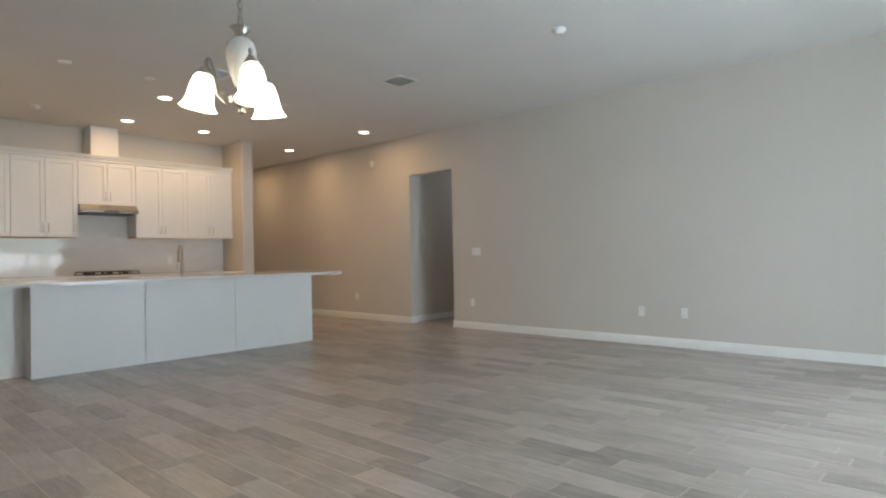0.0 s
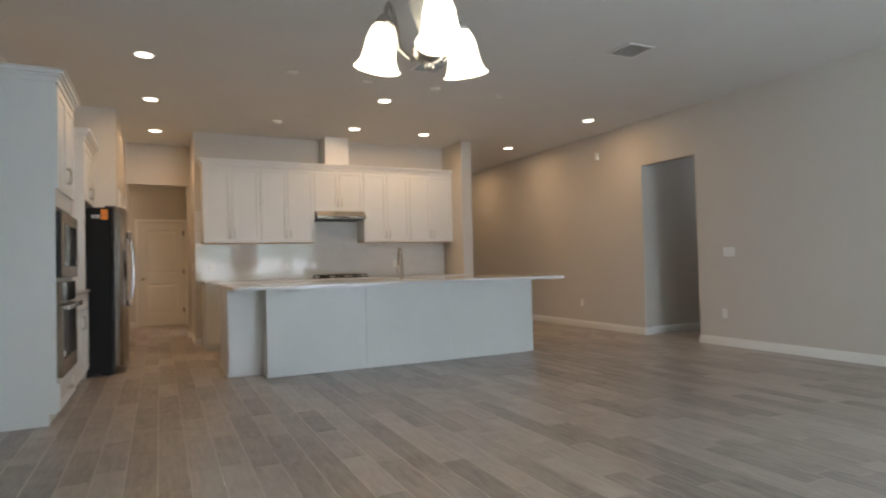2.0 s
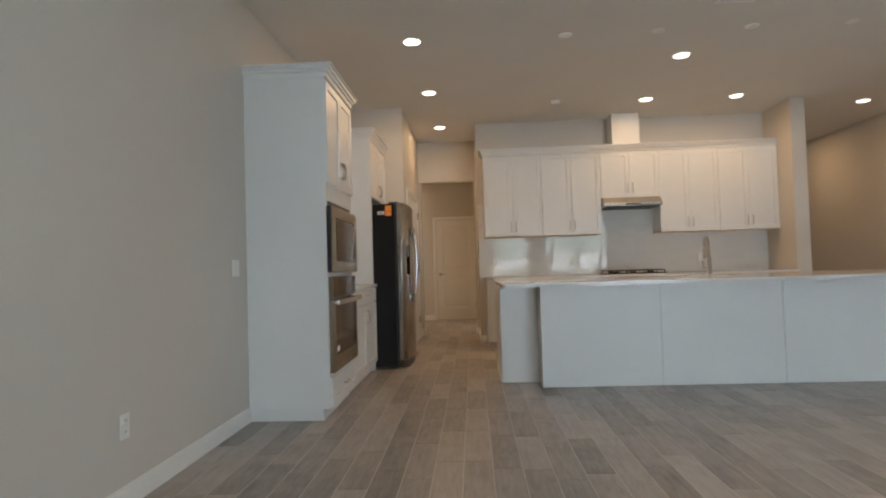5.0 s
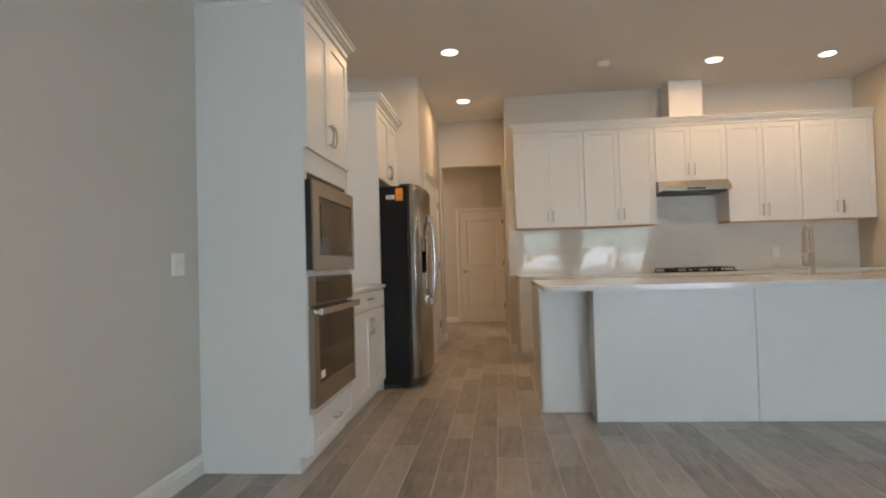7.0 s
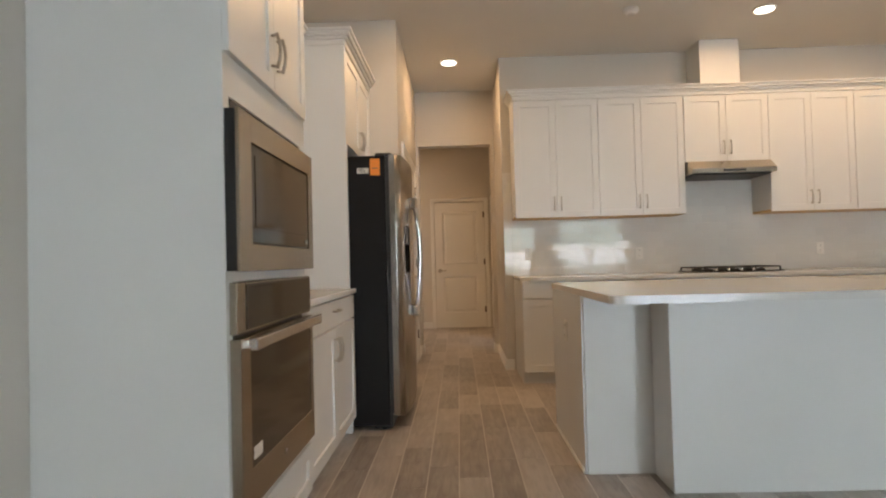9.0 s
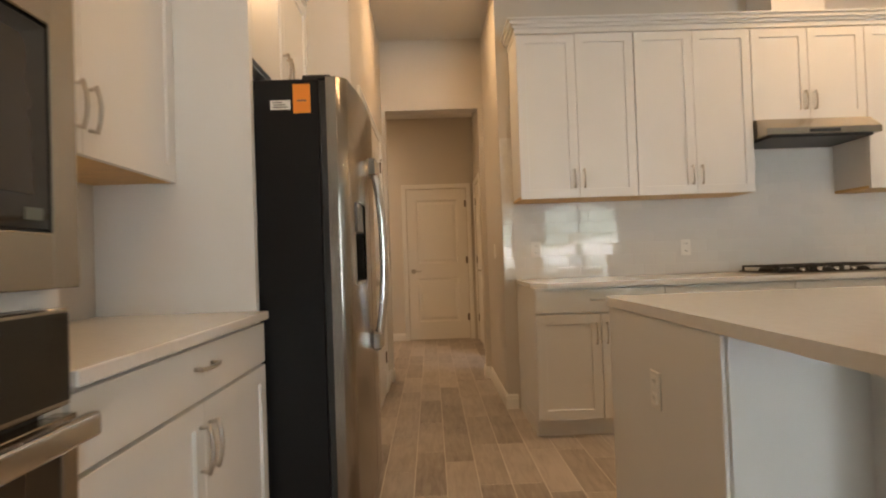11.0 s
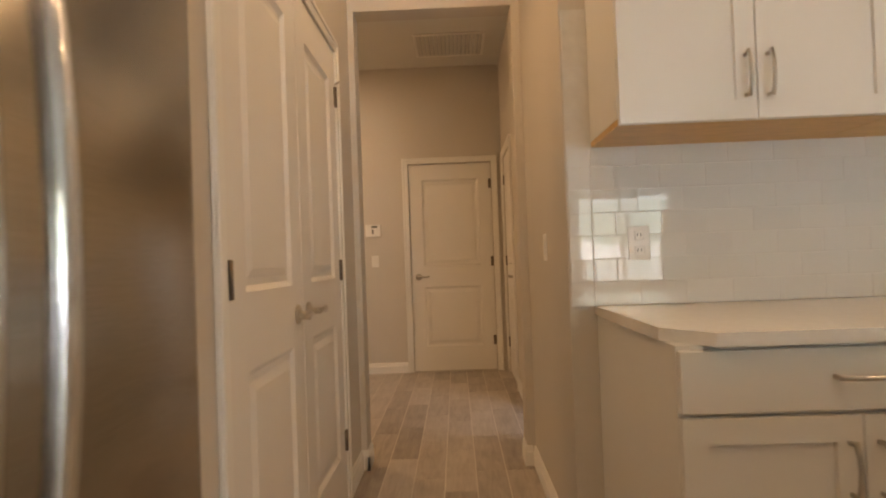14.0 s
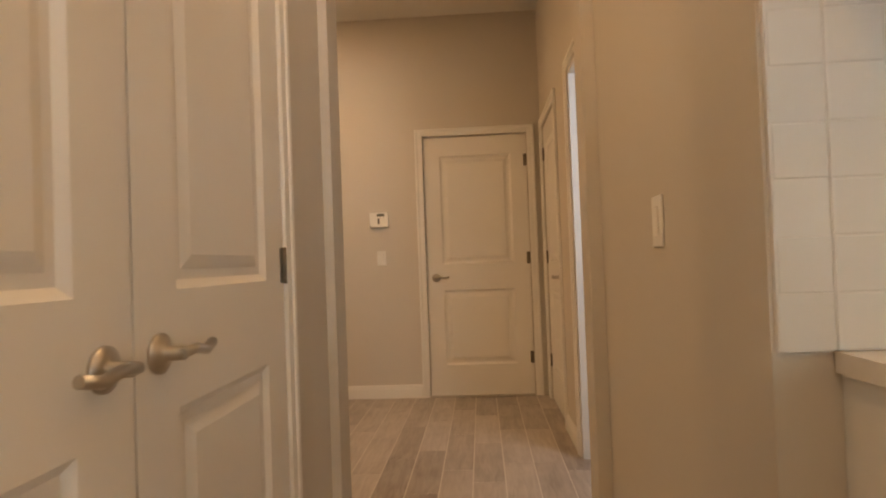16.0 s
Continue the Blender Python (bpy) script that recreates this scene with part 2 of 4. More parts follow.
def part(name, bm, material, parent=None, label="", m=None):
    """Links a bmesh, given in the world or in the frame m, as one mesh under a thing or a part."""
    if m is not None:
        bm.transform(m)
        if m.determinant() < 0:
            bmesh.ops.reverse_faces(bm, faces=bm.faces)
    base = ROOT.get(parent, Vector((0, 0, 0)))
    bm.transform(Matrix.Translation(-base))
    me = bpy.data.meshes.new(name)
    bm.to_mesh(me)
    bm.free()
    me.materials.append(material)
    ob = new(name, me)
    if parent is not None:
        ob.parent = parent
        ROOT[ob] = base
    if label:
        ob["label"] = label
    return ob


def single(name, bm, material, label, category, group="", kind=""):
    """A thing of one mesh, with its origin at the base of its middle."""
    xs, ys, zs = zip(*[v.co for v in bm.verts])
    c = Vector(((min(xs) + max(xs)) / 2, (min(ys) + max(ys)) / 2, min(zs)))
    bm.transform(Matrix.Translation(-c))
    ob = part(name, bm, material)
    ob.location = c
    return tagged(ob, label, category, group, kind)


def structure(name, bm, material, label="", category=""):
    return tagged(part(name, bm, material), label, category, "", "structure")


# frames: u along the wall, n out of it, z up
def facing_px(x, y=0.0):
    return Matrix(((0, 1, 0, x), (1, 0, 0, y), (0, 0, 1, 0), (0, 0, 0, 1)))


def facing_py(y, x=0.0):
    return Matrix(((1, 0, 0, x), (0, 1, 0, y), (0, 0, 1, 0), (0, 0, 0, 1)))


def facing_ny(y, x=0.0):
    return Matrix(((1, 0, 0, x), (0, -1, 0, y), (0, 0, 1, 0), (0, 0, 0, 1)))


# ---- the large structure ----
X0, X1, Y0, Y1 = -16.2, 0.25, 0.29, 7.88
BACK = -11.0
T = 0.14


def wall(name, *boxes, label="beige painted wall"):
    bm = None
    for b in boxes:
        bm = box(*b, bm=bm)
    return structure(name, bm, WALL, label, "wall")


structure("ground", box(-60, 60, -60, 60, -0.35, -0.12), GRASS, "green lawn around the house", "ground")
structure("floor", box(X0, X1 + 0.1, -1.2, 10.7, -0.12, -0.0014), GROUTF, "grey-brown wood-look plank tile floor", "floor")
structure("ceiling", box(X0, X1 + 0.14, -1.2, 10.7, CEIL, CEIL + 0.15), CEILM, "flat off-white painted ceiling", "ceiling")

wall("wall_west", (-10.08, X1, Y0 - T, Y0, 0, CEIL))
wall("wall_east", (-7.26, X1, Y1, Y1 + T, 0, CEIL), (X0, -8.21, Y1, Y1 + T, 0, CEIL), (-8.21, -7.26, Y1, Y1 + T, 2.45, CEIL))
wall("wall_passage", (-8.42, -8.30, Y1 + T, 10.6, 0, CEIL), (-7.0, -6.88, Y1 + T, 10.6, 0, CEIL), (-8.42, -6.88, 10.6, 10.7, 0, CEIL))
SL0, SL1, SLH = 4.40, 6.35, 2.40
WN0, WN1, WZ0, WZ1 = 2.62, 3.68, 0.62, 2.05
wall("wall_south", (X1, X1 + T, Y0, WN0, 0, CEIL), (X1, X1 + T, WN0, WN1, 0, WZ0), (X1, X1 + T, WN0, WN1, WZ1, CEIL),
     (X1, X1 + T, WN1, SL0, 0, CEIL), (X1, X1 + T, SL0, SL1, SLH, CEIL), (X1, X1 + T, SL1, Y1, 0, CEIL))
wall("wall_kitchen", (BACK - T, BACK, 2.025, 6.02, 0, CEIL))
wall("wall_wing", (BACK - T, -10.28, 6.02, 6.2, 0, CEIL))
wall("wall_foyer", (X0, BACK - T, 6.06, 6.2, 0, CEIL), (X0, X0 + T, 6.2, Y1, 0, CEIL))
wall("wall_corridor", (-12.11, BACK - T, 2.025, 2.165, 0, CEIL))
HOPX, HOPT = -12.11, 0.14
HALLZ = 3.02
wall("wall_hall_opening", (HOPX - HOPT, HOPX, 0.95, 1.132, 0, CEIL), (HOPX - HOPT, HOPX, 1.98, 2.165, 0, CEIL), (HOPX - HOPT, HOPX, 1.132, 1.98, 2.455, CEIL))
PY = 1.10
PL, PR, PH = -10.315, -11.67, 2.08
wall("wall_pantry", (PL, -10.08, PY - T, PY, 0, CEIL), (HOPX, PR, PY - T, PY, 0, CEIL), (PR, PL, PY - T, PY, PH, CEIL), (-10.08, -9.985, Y0, PY, 0, CEIL))
EX = -14.80
GD0, GD1, GDH = 1.194, 2.012, 2.055
wall("wall_end", (EX - T, EX, -0.6, GD0, 0, HALLZ), (EX - T, EX, GD1, 2.3, 0, HALLZ), (EX - T, EX, GD0, GD1, GDH, HALLZ))
HY = 2.125
OD0, OD1 = -13.33, -12.5
CD0, CD1 = -14.66, -13.90
wall("wall_hall_side", (OD1, HOPX - HOPT, HY, HY + T, 0, HALLZ), (CD1, OD0, HY, HY + T, 0, HALLZ), (EX, CD0, HY, HY + T, 0, HALLZ),
     (OD0, OD1, HY, HY + T, 2.06, HALLZ), (CD0, CD1, HY, HY + T, 2.06, HALLZ))
wall("wall_hall_left", (EX, HOPX - HOPT, -0.6, -0.46, 0, HALLZ), (HOPX - HOPT, HOPX, -0.6, 0.95, 0, HALLZ))
wall("wall_side_room", (EX, BACK - T, 4.4, 4.5, 0, HALLZ), (EX - 0.1, EX, HY + T, 4.4, 0, HALLZ))
structure("ceiling_hall", box(EX, HOPX - HOPT, -0.46, HY, HALLZ, CEIL - 0.004), CEILM, "flat off-white hall ceiling", "ceiling")
structure("ceiling_side_room", box(EX, BACK - T, HY + T, 4.4, HALLZ, CEIL - 0.004), CEILM, "flat off-white ceiling", "ceiling")

BBH, BBT = 0.105, 0.014


def baseboard(x0, y0, x1, y1, nx, ny):
    """A moulded board from one point of the floor line to another, standing out along (nx, ny)."""
    d = Vector((x1 - x0, y1 - y0, 0))
    n = Vector((nx, ny, 0))
    b = bmesh.new()
    prof = [(0.0, 0.0), (BBT, 0.0), (BBT, 0.07), (0.010, 0.078), (0.010, 0.092), (0.004, BBH), (0.0, BBH)]
    ends = []
    for s in (0, 1):
        ends.append([b.verts.new(Vector((x0, y0, 0.001)) + d * s + n * p + Vector((0, 0, h))) for p, h in prof])
    k = len(prof)
    for i in range(k):
        b.faces.new((ends[0][i], ends[0][(i + 1) % k], ends[1][(i + 1) % k], ends[1][i]))
    b.faces.new(ends[0])
    b.faces.new(ends[1])
    bmesh.ops.recalc_face_normals(b, faces=b.faces)
    return structure("baseboard", b, TRIM, "white painted moulded baseboard", "baseboard")


baseboard(-6.86, Y0, X1, Y0, 0, 1)
baseboard(-7.26, Y1, X1, Y1, 0, -1)
baseboard(X0 + T, Y1, -8.21, Y1, 0, -1)
baseboard(-7.26, Y1 - BBT, -7.26, Y1 + T, -1, 0)
baseboard(-8.21, Y1 - BBT, -8.21, Y1 + T, 1, 0)
baseboard(-8.30, Y1 + T, -8.30, 10.6, 1, 0)
baseboard(X1, Y0, X1, SL0 - 0.07, -1, 0)
baseboard(X1, SL1 + 0.07, X1, Y1, -1, 0)
baseboard(BACK, 2.025, HOPX, 2.025, 0, -1)
baseboard(BACK, 2.025 - BBT, BACK, 2.10, 1, 0)
baseboard(HOPX, 1.98, HOPX, 2.025 - BBT, 1, 0)
baseboard(HOPX + BBT, 1.98, HOPX - HOPT, 1.98, 0, -1)
baseboard(HOPX + BBT, 1.132, HOPX - HOPT, 1.132, 0, 1)
baseboard(HOPX, PY, HOPX, 1.132 + BBT, 1, 0)
baseboard(HOPX, PY, PR - 0.085, PY, 0, 1)
baseboard(PL + 0.085, PY, -9.985, PY, 0, 1)
baseboard(EX, -0.46, EX, GD0 - 0.065, 1, 0)
baseboard(HOPX - HOPT, HY, OD1 + 0.07, HY, 0, -1)
baseboard(OD0 - 0.07, HY, CD1 + 0.07, HY, 0, -1)
baseboard(-10.28, 6.02, -10.28, 6.2, 1, 0)
baseboard(-10.28 + BBT, 6.2, X0 + T, 6.2, 0, 1)

# ---- doors and windows ----
def casing(name, m, w, h, label="white painted door casing"):
    """A moulded casing round an opening of width w and height h that starts at u = 0."""
    c = 0.062
    bm = None
    for u0, u1, z0, z1 in ((-c, -0.004, 0.001, h + c), (w + 0.004, w + c, 0.001, h + c), (-0.004, w + 0.004, h + 0.004, h + c)):
        bm = box(u0, u1, 0.001, 0.014, z0, z1, 0.003, bm)
        if u1 - u0 < 0.1:
            out = u0 if u0 < 0 else u1 - 0.022
            bm = box(out, out + 0.022, 0.013, 0.020, z0, z1, 0.003, bm)
        else:
            bm = box(u0 - 0.05, u1 + 0.05, 0.013, 0.020, z1 - 0.022, z1, 0.003, bm)
    bm.transform(m)
    bmesh.ops.recalc_face_normals(bm, faces=bm.faces)
    return structure(name, bm, TRIM, label, "door casing")


def panel_leaf(w, h):
    """A moulded two-panel door leaf: u from 0 to w, its face at n = 0."""
    st, rails = 0.125, ((0.0, 0.24), (0.83, 1.03), (h - 0.15, h))
    bm = box(0.0, w, -0.035, -0.013, 0.0, h)
    for u0, u1 in ((0, st), (w - st, w)):
        bm = box(u0, u1, -0.035, 0.0, 0, h, 0.0, bm)
    for z0, z1 in rails:
        bm = box(st, w - st, -0.035, 0.0, z0, z1, 0.0, bm)
    for z0, z1 in ((0.24, 0.83), (1.03, h - 0.15)):
        b = bmesh.new()
        rings = []
        for inset, depth in ((0.0, 0.0), (0.016, -0.011), (0.034, -0.011), (0.060, -0.003)):
            rings.append([b.verts.new(p) for p in ((st + inset, depth, z0 + inset), (w - st - inset, depth, z0 + inset), (w - st - inset, depth, z1 - inset), (st + inset, depth, z1 - inset))])
        for a, c in zip(rings, rings[1:]):
            for i in range(4):
                b.faces.new((a[i], a[(i + 1) % 4], c[(i + 1) % 4], c[i]))
        b.faces.new(rings[-1])
        bmesh.ops.recalc_face_normals(b, faces=b.faces)
        if b.faces[-1].normal.y < 0:
            bmesh.ops.reverse_faces(b, faces=b.faces)
        bm = merge(bm, b)
    return bm


def lever(u, z, way):
    """A lever set: rose, neck and a curved lever that points along way."""
    b = bmesh.new()
    turned = lathe([(0.0, 0.0), (0.033, 0.0), (0.033, 0.006), (0.022, 0.012), (0.012, 0.016), (0.011, 0.045), (0.0, 0.046)], seg=20)
    turned.transform(Matrix.Translation((u, 0, z)) @ Matrix.Rotation(radians(-90), 4, "X"))
    b = merge(b, turned)
    pts = [(u - way * 0.01, 0.045, z), (u + way * 0.03, 0.047, z + 0.004), (u + way * 0.07, 0.046, z - 0.004), (u + way * 0.105, 0.040, z + 0.004)]
    return tube(pts, 0.009, b)


def hinge(u, z):
    b = box(u - 0.016, u + 0.016, 0.000, 0.004, z - 0.045, z + 0.045, 0.001)
    return tube([(u, 0.007, z - 0.047), (u, 0.007, z + 0.047)], 0.006, b)


def hinged_door(name, m, w, h, label, hinge_side, hinge_shift=0.004, handle=True, flip=False, n=0.0):
    """A door leaf with lever and hinges: hinge_side 0 at u = 0, 1 at u = w."""
    base = m @ Vector((w / 2, 0, 0))
    d = thing(name, base, label, "door", kind="structure")
    mm = m @ Matrix.Translation((0.003, n, 0.008))
    part("leaf", panel_leaf(w - 0.006, h - 0.012), DOORM, d, m=mm)
    hu = 0.010 if hinge_side == 0 else w - 0.016
    for z in (0.29, 1.065, h - 0.22):
        part("hinge", hinge(hu, z), HINGE, d, "aged nickel hinge", mm)
    if handle:
        part("door_handle", lever(w - 0.07 if hinge_side == 0 else 0.07, 0.93, -1 if hinge_side == 0 else 1), NICKEL, d, "satin nickel lever handle", mm)
    return d


# pantry pair
mp_ = facing_py(PY, PR)
casing("trim_pantry", mp_, PL - PR, PH)
half = (PL - PR) / 2
hinged_door("door_1", mp_, half, PH, "closed white two-panel pantry door with lever handle", 0, n=0.006)
hinged_door("door_2", mp_ @ Matrix.Translation((half, 0, 0)), half, PH, "closed white two-panel pantry door beside its pair", 1, n=0.006)
part("ball_catch", box(half - 0.012, half + 0.012, -0.02, -0.004, PH - 0.05, PH - 0.008), NICKEL, bpy.data.objects["door_1"], "", mp_)
# added unseen sheet, darkens the door gaps as pantry shade would
structure("pantry_back", box(PR, PL, PY - T - 0.02, PY - T - 0.006, 0, PH), SHADOWGAP, "dark sheet standing in for shade behind the pantry doors", "wall")
for u in (-0.004, PL - PR + 0.004):
    part("hinge_stop", tube([(u, 0.002, PH - 0.15), (u + (0.05 if u < 0 else -0.05), 0.04, PH - 0.15)], 0.005), NICKEL, bpy.data.objects["door_1" if u < 0 else "door_2"], "", mp_)
# end door
mg = facing_px(EX, GD0)
casing("trim_end_door", mg, GD1 - GD0, GDH)
hinged_door("door_3", mg, GD1 - GD0, GDH, "closed white two-panel door at the hall end", 1, n=-0.012)
structure("threshold", box(EX - 0.06, EX + 0.02, GD0, GD1, 0.0, 0.012, 0.003), NICKEL, "metal door threshold", "threshold")
# unseen dark sheet, puts shade into the gaps round the end door
structure("garage_wall", box(EX - T - 0.02, EX - T - 0.006, GD0 - 0.1, GD1 + 0.1, 0, 2.2), SHADOWGAP, "dark sheet standing in for shade behind the end door", "wall")
# hall side doors
mc = facing_ny(HY, CD0)
casing("trim_closed_door", mc, CD1 - CD0, 2.06)
hinged_door("door_4", mc, CD1 - CD0, 2.06, "closed white two-panel side door in the hall", 0, n=-0.006)
mo = facing_ny(HY, OD0)
casing("trim_open_door", mo, OD1 - OD0, 2.06)
bm = None
for x0, x1, z0, z1 in ((OD0, OD0 + 0.018, 0.001, 2.06), (OD1 - 0.018, OD1, 0.001, 2.06), (OD0 + 0.018, OD1 - 0.018, 2.042, 2.06)):
    bm = box(x0, x1, HY - 0.001, HY + T + 0.001, z0, z1, 0.0, bm)
    bm = box(x0 - 0.004 if x0 > OD0 + 0.1 else x0, x1 + (0.012 if x0 == OD0 else 0), HY + 0.05, HY + 0.085, z0, z1, 0.0, bm)
structure("door_jamb", bm, TRIM, "white painted door jamb", "door jamb")
# the open leaf stands inside the side room
dl = thing("door_5", (OD0 - 0.02, HY + T + 0.42, 0), "open white two-panel door in the side room", "door", kind="structure")
mleaf = Matrix(((0, 1, 0, OD0 + 0.03), (1, 0, 0, HY + T + 0.01), (0, 0, 1, 0.01), (0, 0, 0, 1)))
part("leaf", panel_leaf(0.79, 2.03), DOORM, dl, m=mleaf)
for z in (0.2, 1.03, 1.86):
    part("hinge", box(OD0 + 0.019, OD0 + 0.023, HY + 0.09, HY + 0.125, z - 0.045, z + 0.045, 0.001), HINGE, dl, "aged nickel hinge")

# sliding glass door and window behind the start of the walk
sd = thing("window_1", (X1 + 0.05, (SL0 + SL1) / 2, 0), "white framed sliding glass patio door", "sliding door", kind="structure")
bm = None
for a in ((SL0, SL0 + 0.05, 0, SLH), (SL1 - 0.05, SL1, 0, SLH), (SL0 + 0.05, SL1 - 0.05, SLH - 0.05, SLH), (SL0 + 0.05, SL1 - 0.05, 0, 0.04), ((SL0 + SL1) / 2 - 0.04, (SL0 + SL1) / 2 + 0.04, 0.04, SLH - 0.05)):
    bm = box(X1 + 0.03, X1 + 0.11, a[0], a[1], a[2], a[3], 0.004, bm)
part("window_frame", bm, TRIM, sd)
for a, b_ in ((SL0 + 0.05, (SL0 + SL1) / 2 - 0.04), ((SL0 + SL1) / 2 + 0.04, SL1 - 0.05)):
    p = part("pane", box(X1 + 0.065, X1 + 0.071, a, b_, 0.04, SLH - 0.05), GLASS, sd)
    p.visible_shadow = False
wd = thing("window_2", (X1 + 0.05, (WN0 + WN1) / 2, WZ0), "white framed window with glass panes", "window", kind="structure")
bm = None
for a in ((WN0, WN0 + 0.04, WZ0, WZ1), (WN1 - 0.04, WN1, WZ0, WZ1), (WN0 + 0.04, WN1 - 0.04, WZ1 - 0.04, WZ1), (WN0 + 0.04, WN1 - 0.04, WZ0, WZ0 + 0.04), (WN0 + 0.04, WN1 - 0.04, 1.38, 1.42)):
    bm = box(X1 + 0.03, X1 + 0.1, a[0], a[1], a[2], a[3], 0.003, bm)
part("window_frame", bm, TRIM, wd)
for z0, z1 in ((WZ0 + 0.04, 1.38), (1.42, WZ1 - 0.04)):
    p = part("pane", box(X1 + 0.065, X1 + 0.071, WN0 + 0.04, WN1 - 0.04, z0, z1), GLASS, wd)
    p.visible_shadow = False
structure("pavement", box(X1 + T, 4.0, 0.0, 9.0, -0.12, -0.03), PATIO, "pale concrete patio slab", "patio")


# added glowing sheet beyond the glass, lights the room in place of real daylight
structure("backdrop", box(0.80, 0.82, 1.9, 7.0, -0.11, 2.75), GARDEN, "glowing backdrop sheet with garden daylight painted by height", "backdrop")


# ---- kitchen cabinets ----
def shaker(u0, u1, z0, z1, n0, rail=0.058, thick=0.02):
    """A shaker front: a rail all round a recessed panel, in one shell."""
    bm = bmesh.new()
    rings = []
    for inset, n in ((0.0, n0), (0.0, n0 + thick - 0.0016), (0.0016, n0 + thick), (rail - 0.001, n0 + thick), (rail + 0.001, n0 + thick - 0.0095)):
        rings.append([bm.verts.new(p) for p in ((u0 + inset, n, z0 + inset), (u1 - inset, n, z0 + inset), (u1 - inset, n, z1 - inset), (u0 + inset, n, z1 - inset))])
    for a, c in zip(rings, rings[1:]):
        for i in range(4):
            bm.faces.new((a[i], a[(i + 1) % 4], c[(i + 1) % 4], c[i]))
    bm.faces.new(rings[0])
    bm.faces.new(rings[-1])
    bmesh.ops.recalc_face_normals(bm, faces=bm.faces)
    return bm


def pull(u, z, n0, length=0.13, upright=True):
    """A slim bow handle with two feet."""
    h = length / 2
    f = (lambda a, n: (u, n, z + a)) if upright else (lambda a, n: (u + a, n, z))
    bm = tube([f(-h, n0 + 0.022), f(-h * 0.5, n0 + 0.031), f(0, n0 + 0.034), f(h * 0.5, n0 + 0.031), f(h, n0 + 0.022)], 0.0055, flat=1.2)
    for s in (-1, 1):
        bm = tube([f(s * h * 0.86, n0), f(s * h * 0.9, n0 + 0.026)], 0.0055, bm)
    return bm


def front(kind_name, parent, m, u0, u1, z0, z1, n0, handle):
    d = part(kind_name, shaker(u0, u1, z0, z1, n0) if z1 - z0 > 0.2 else box(u0, u1, n0, n0 + 0.02, z0, z1, 0.002), CAB, parent, m=m)
    if handle:
        part("handle", pull(handle[0], handle[1], n0 + 0.02, handle[2], handle[3]), NICKEL, d, "satin nickel bow handle", m)
    return d


def two_doors(parent, m, u0, u1, z0, z1, n0, hz, gap=0.003, length=0.13):
    mid = (u0 + u1) / 2
    front("door", parent, m, u0 + gap, mid - gap / 2, z0, z1, n0, (mid - 0.032, hz, length, True))
    front("door", parent, m, mid + gap / 2, u1 - gap, z0, z1, n0, (mid + 0.032, hz, length, True))


def crown(name, m, u0, u1, depth, z0, z1, ends=(True, True), label="white cabinet crown moulding"):
    """A stepped crown along a cabinet run, with returns at its open ends."""
    steps = ((0.006, z0, z0 + 0.035), (0.022, z0 + 0.035, z0 + 0.055), (0.040, z0 + 0.055, z0 + 0.08), (0.055, z0 + 0.08, z1))
    bm = None
    for out, a, b in steps:
        bm = box(u0 - (out if ends[0] else 0), u1 + (out if ends[1] else 0), -depth, 0.02 + out, a, b, 0.003, bm)
    c = m @ Vector(((u0 + u1) / 2, -depth / 2, z0))
    ob = thing(name, c, label, "moulding")
    part("moulding", bm, CAB, ob, m=m)
    return ob


KF = -10.655                      # face of the upper carcasses
mk = facing_px(KF, 0)
UB, UT = 1.468, 2.565
edges = [2.115, 2.90, 3.69, 4.465, 5.245, 6.015]
for i, (a, b) in enumerate(zip(edges, edges[1:])):
    short = i == 2
    zb = 1.945 if short else UB
    c = thing("wall_cabinet", ((KF + BACK) / 2, (a + b) / 2, zb), "short white shaker cabinet above the range hood" if short else "white shaker wall cabinet with two doors", "cabinet", "wall cabinets over the counter")
    part("body", box(a + 0.001, b - 0.001, -(KF - BACK) + 0.002, 0, zb + 0.02, UT, 0.001), CAB, c, m=mk)
    part("underside", box(a + 0.002, b - 0.002, -(KF - BACK) + 0.003, -0.004, zb, zb + 0.019), MAPLE, c, "unpainted maple underside", mk)
    two_doors(c, mk, a, b, zb, UT - 0.005, 0.0, zb + 0.125)
crown("crown_moulding", mk, edges[0], edges[-1], KF - BACK - 0.004, UT, 2.66, (True, False))
# boxed duct
single("duct_cover", box(BACK + 0.002, KF - 0.03, 3.875, 4.245, 2.662, CEIL - 0.002, 0.002), CAB, "white boxed duct cover above the cabinets", "duct cover")

# range hood
hd = thing("range_hood", (KF, 4.08, 1.80), "stainless steel under-cabinet range hood", "range hood")
part("body", prism([(BACK + 0.004, 1.82), (-10.50, 1.82), (-10.50, 1.862), (-10.60, 1.94), (BACK + 0.004, 1.94)], 3.70, 4.455, axis="y"), STEEL, hd)
part("filter", box(BACK + 0.05, -10.53, 3.74, 4.42, 1.805, 1.819, 0.002), BLACKP, hd, "dark underside filter")
part("control_strip", box(-10.499, -10.497, 3.98, 4.18, 1.83, 1.85), BLACKP, hd)

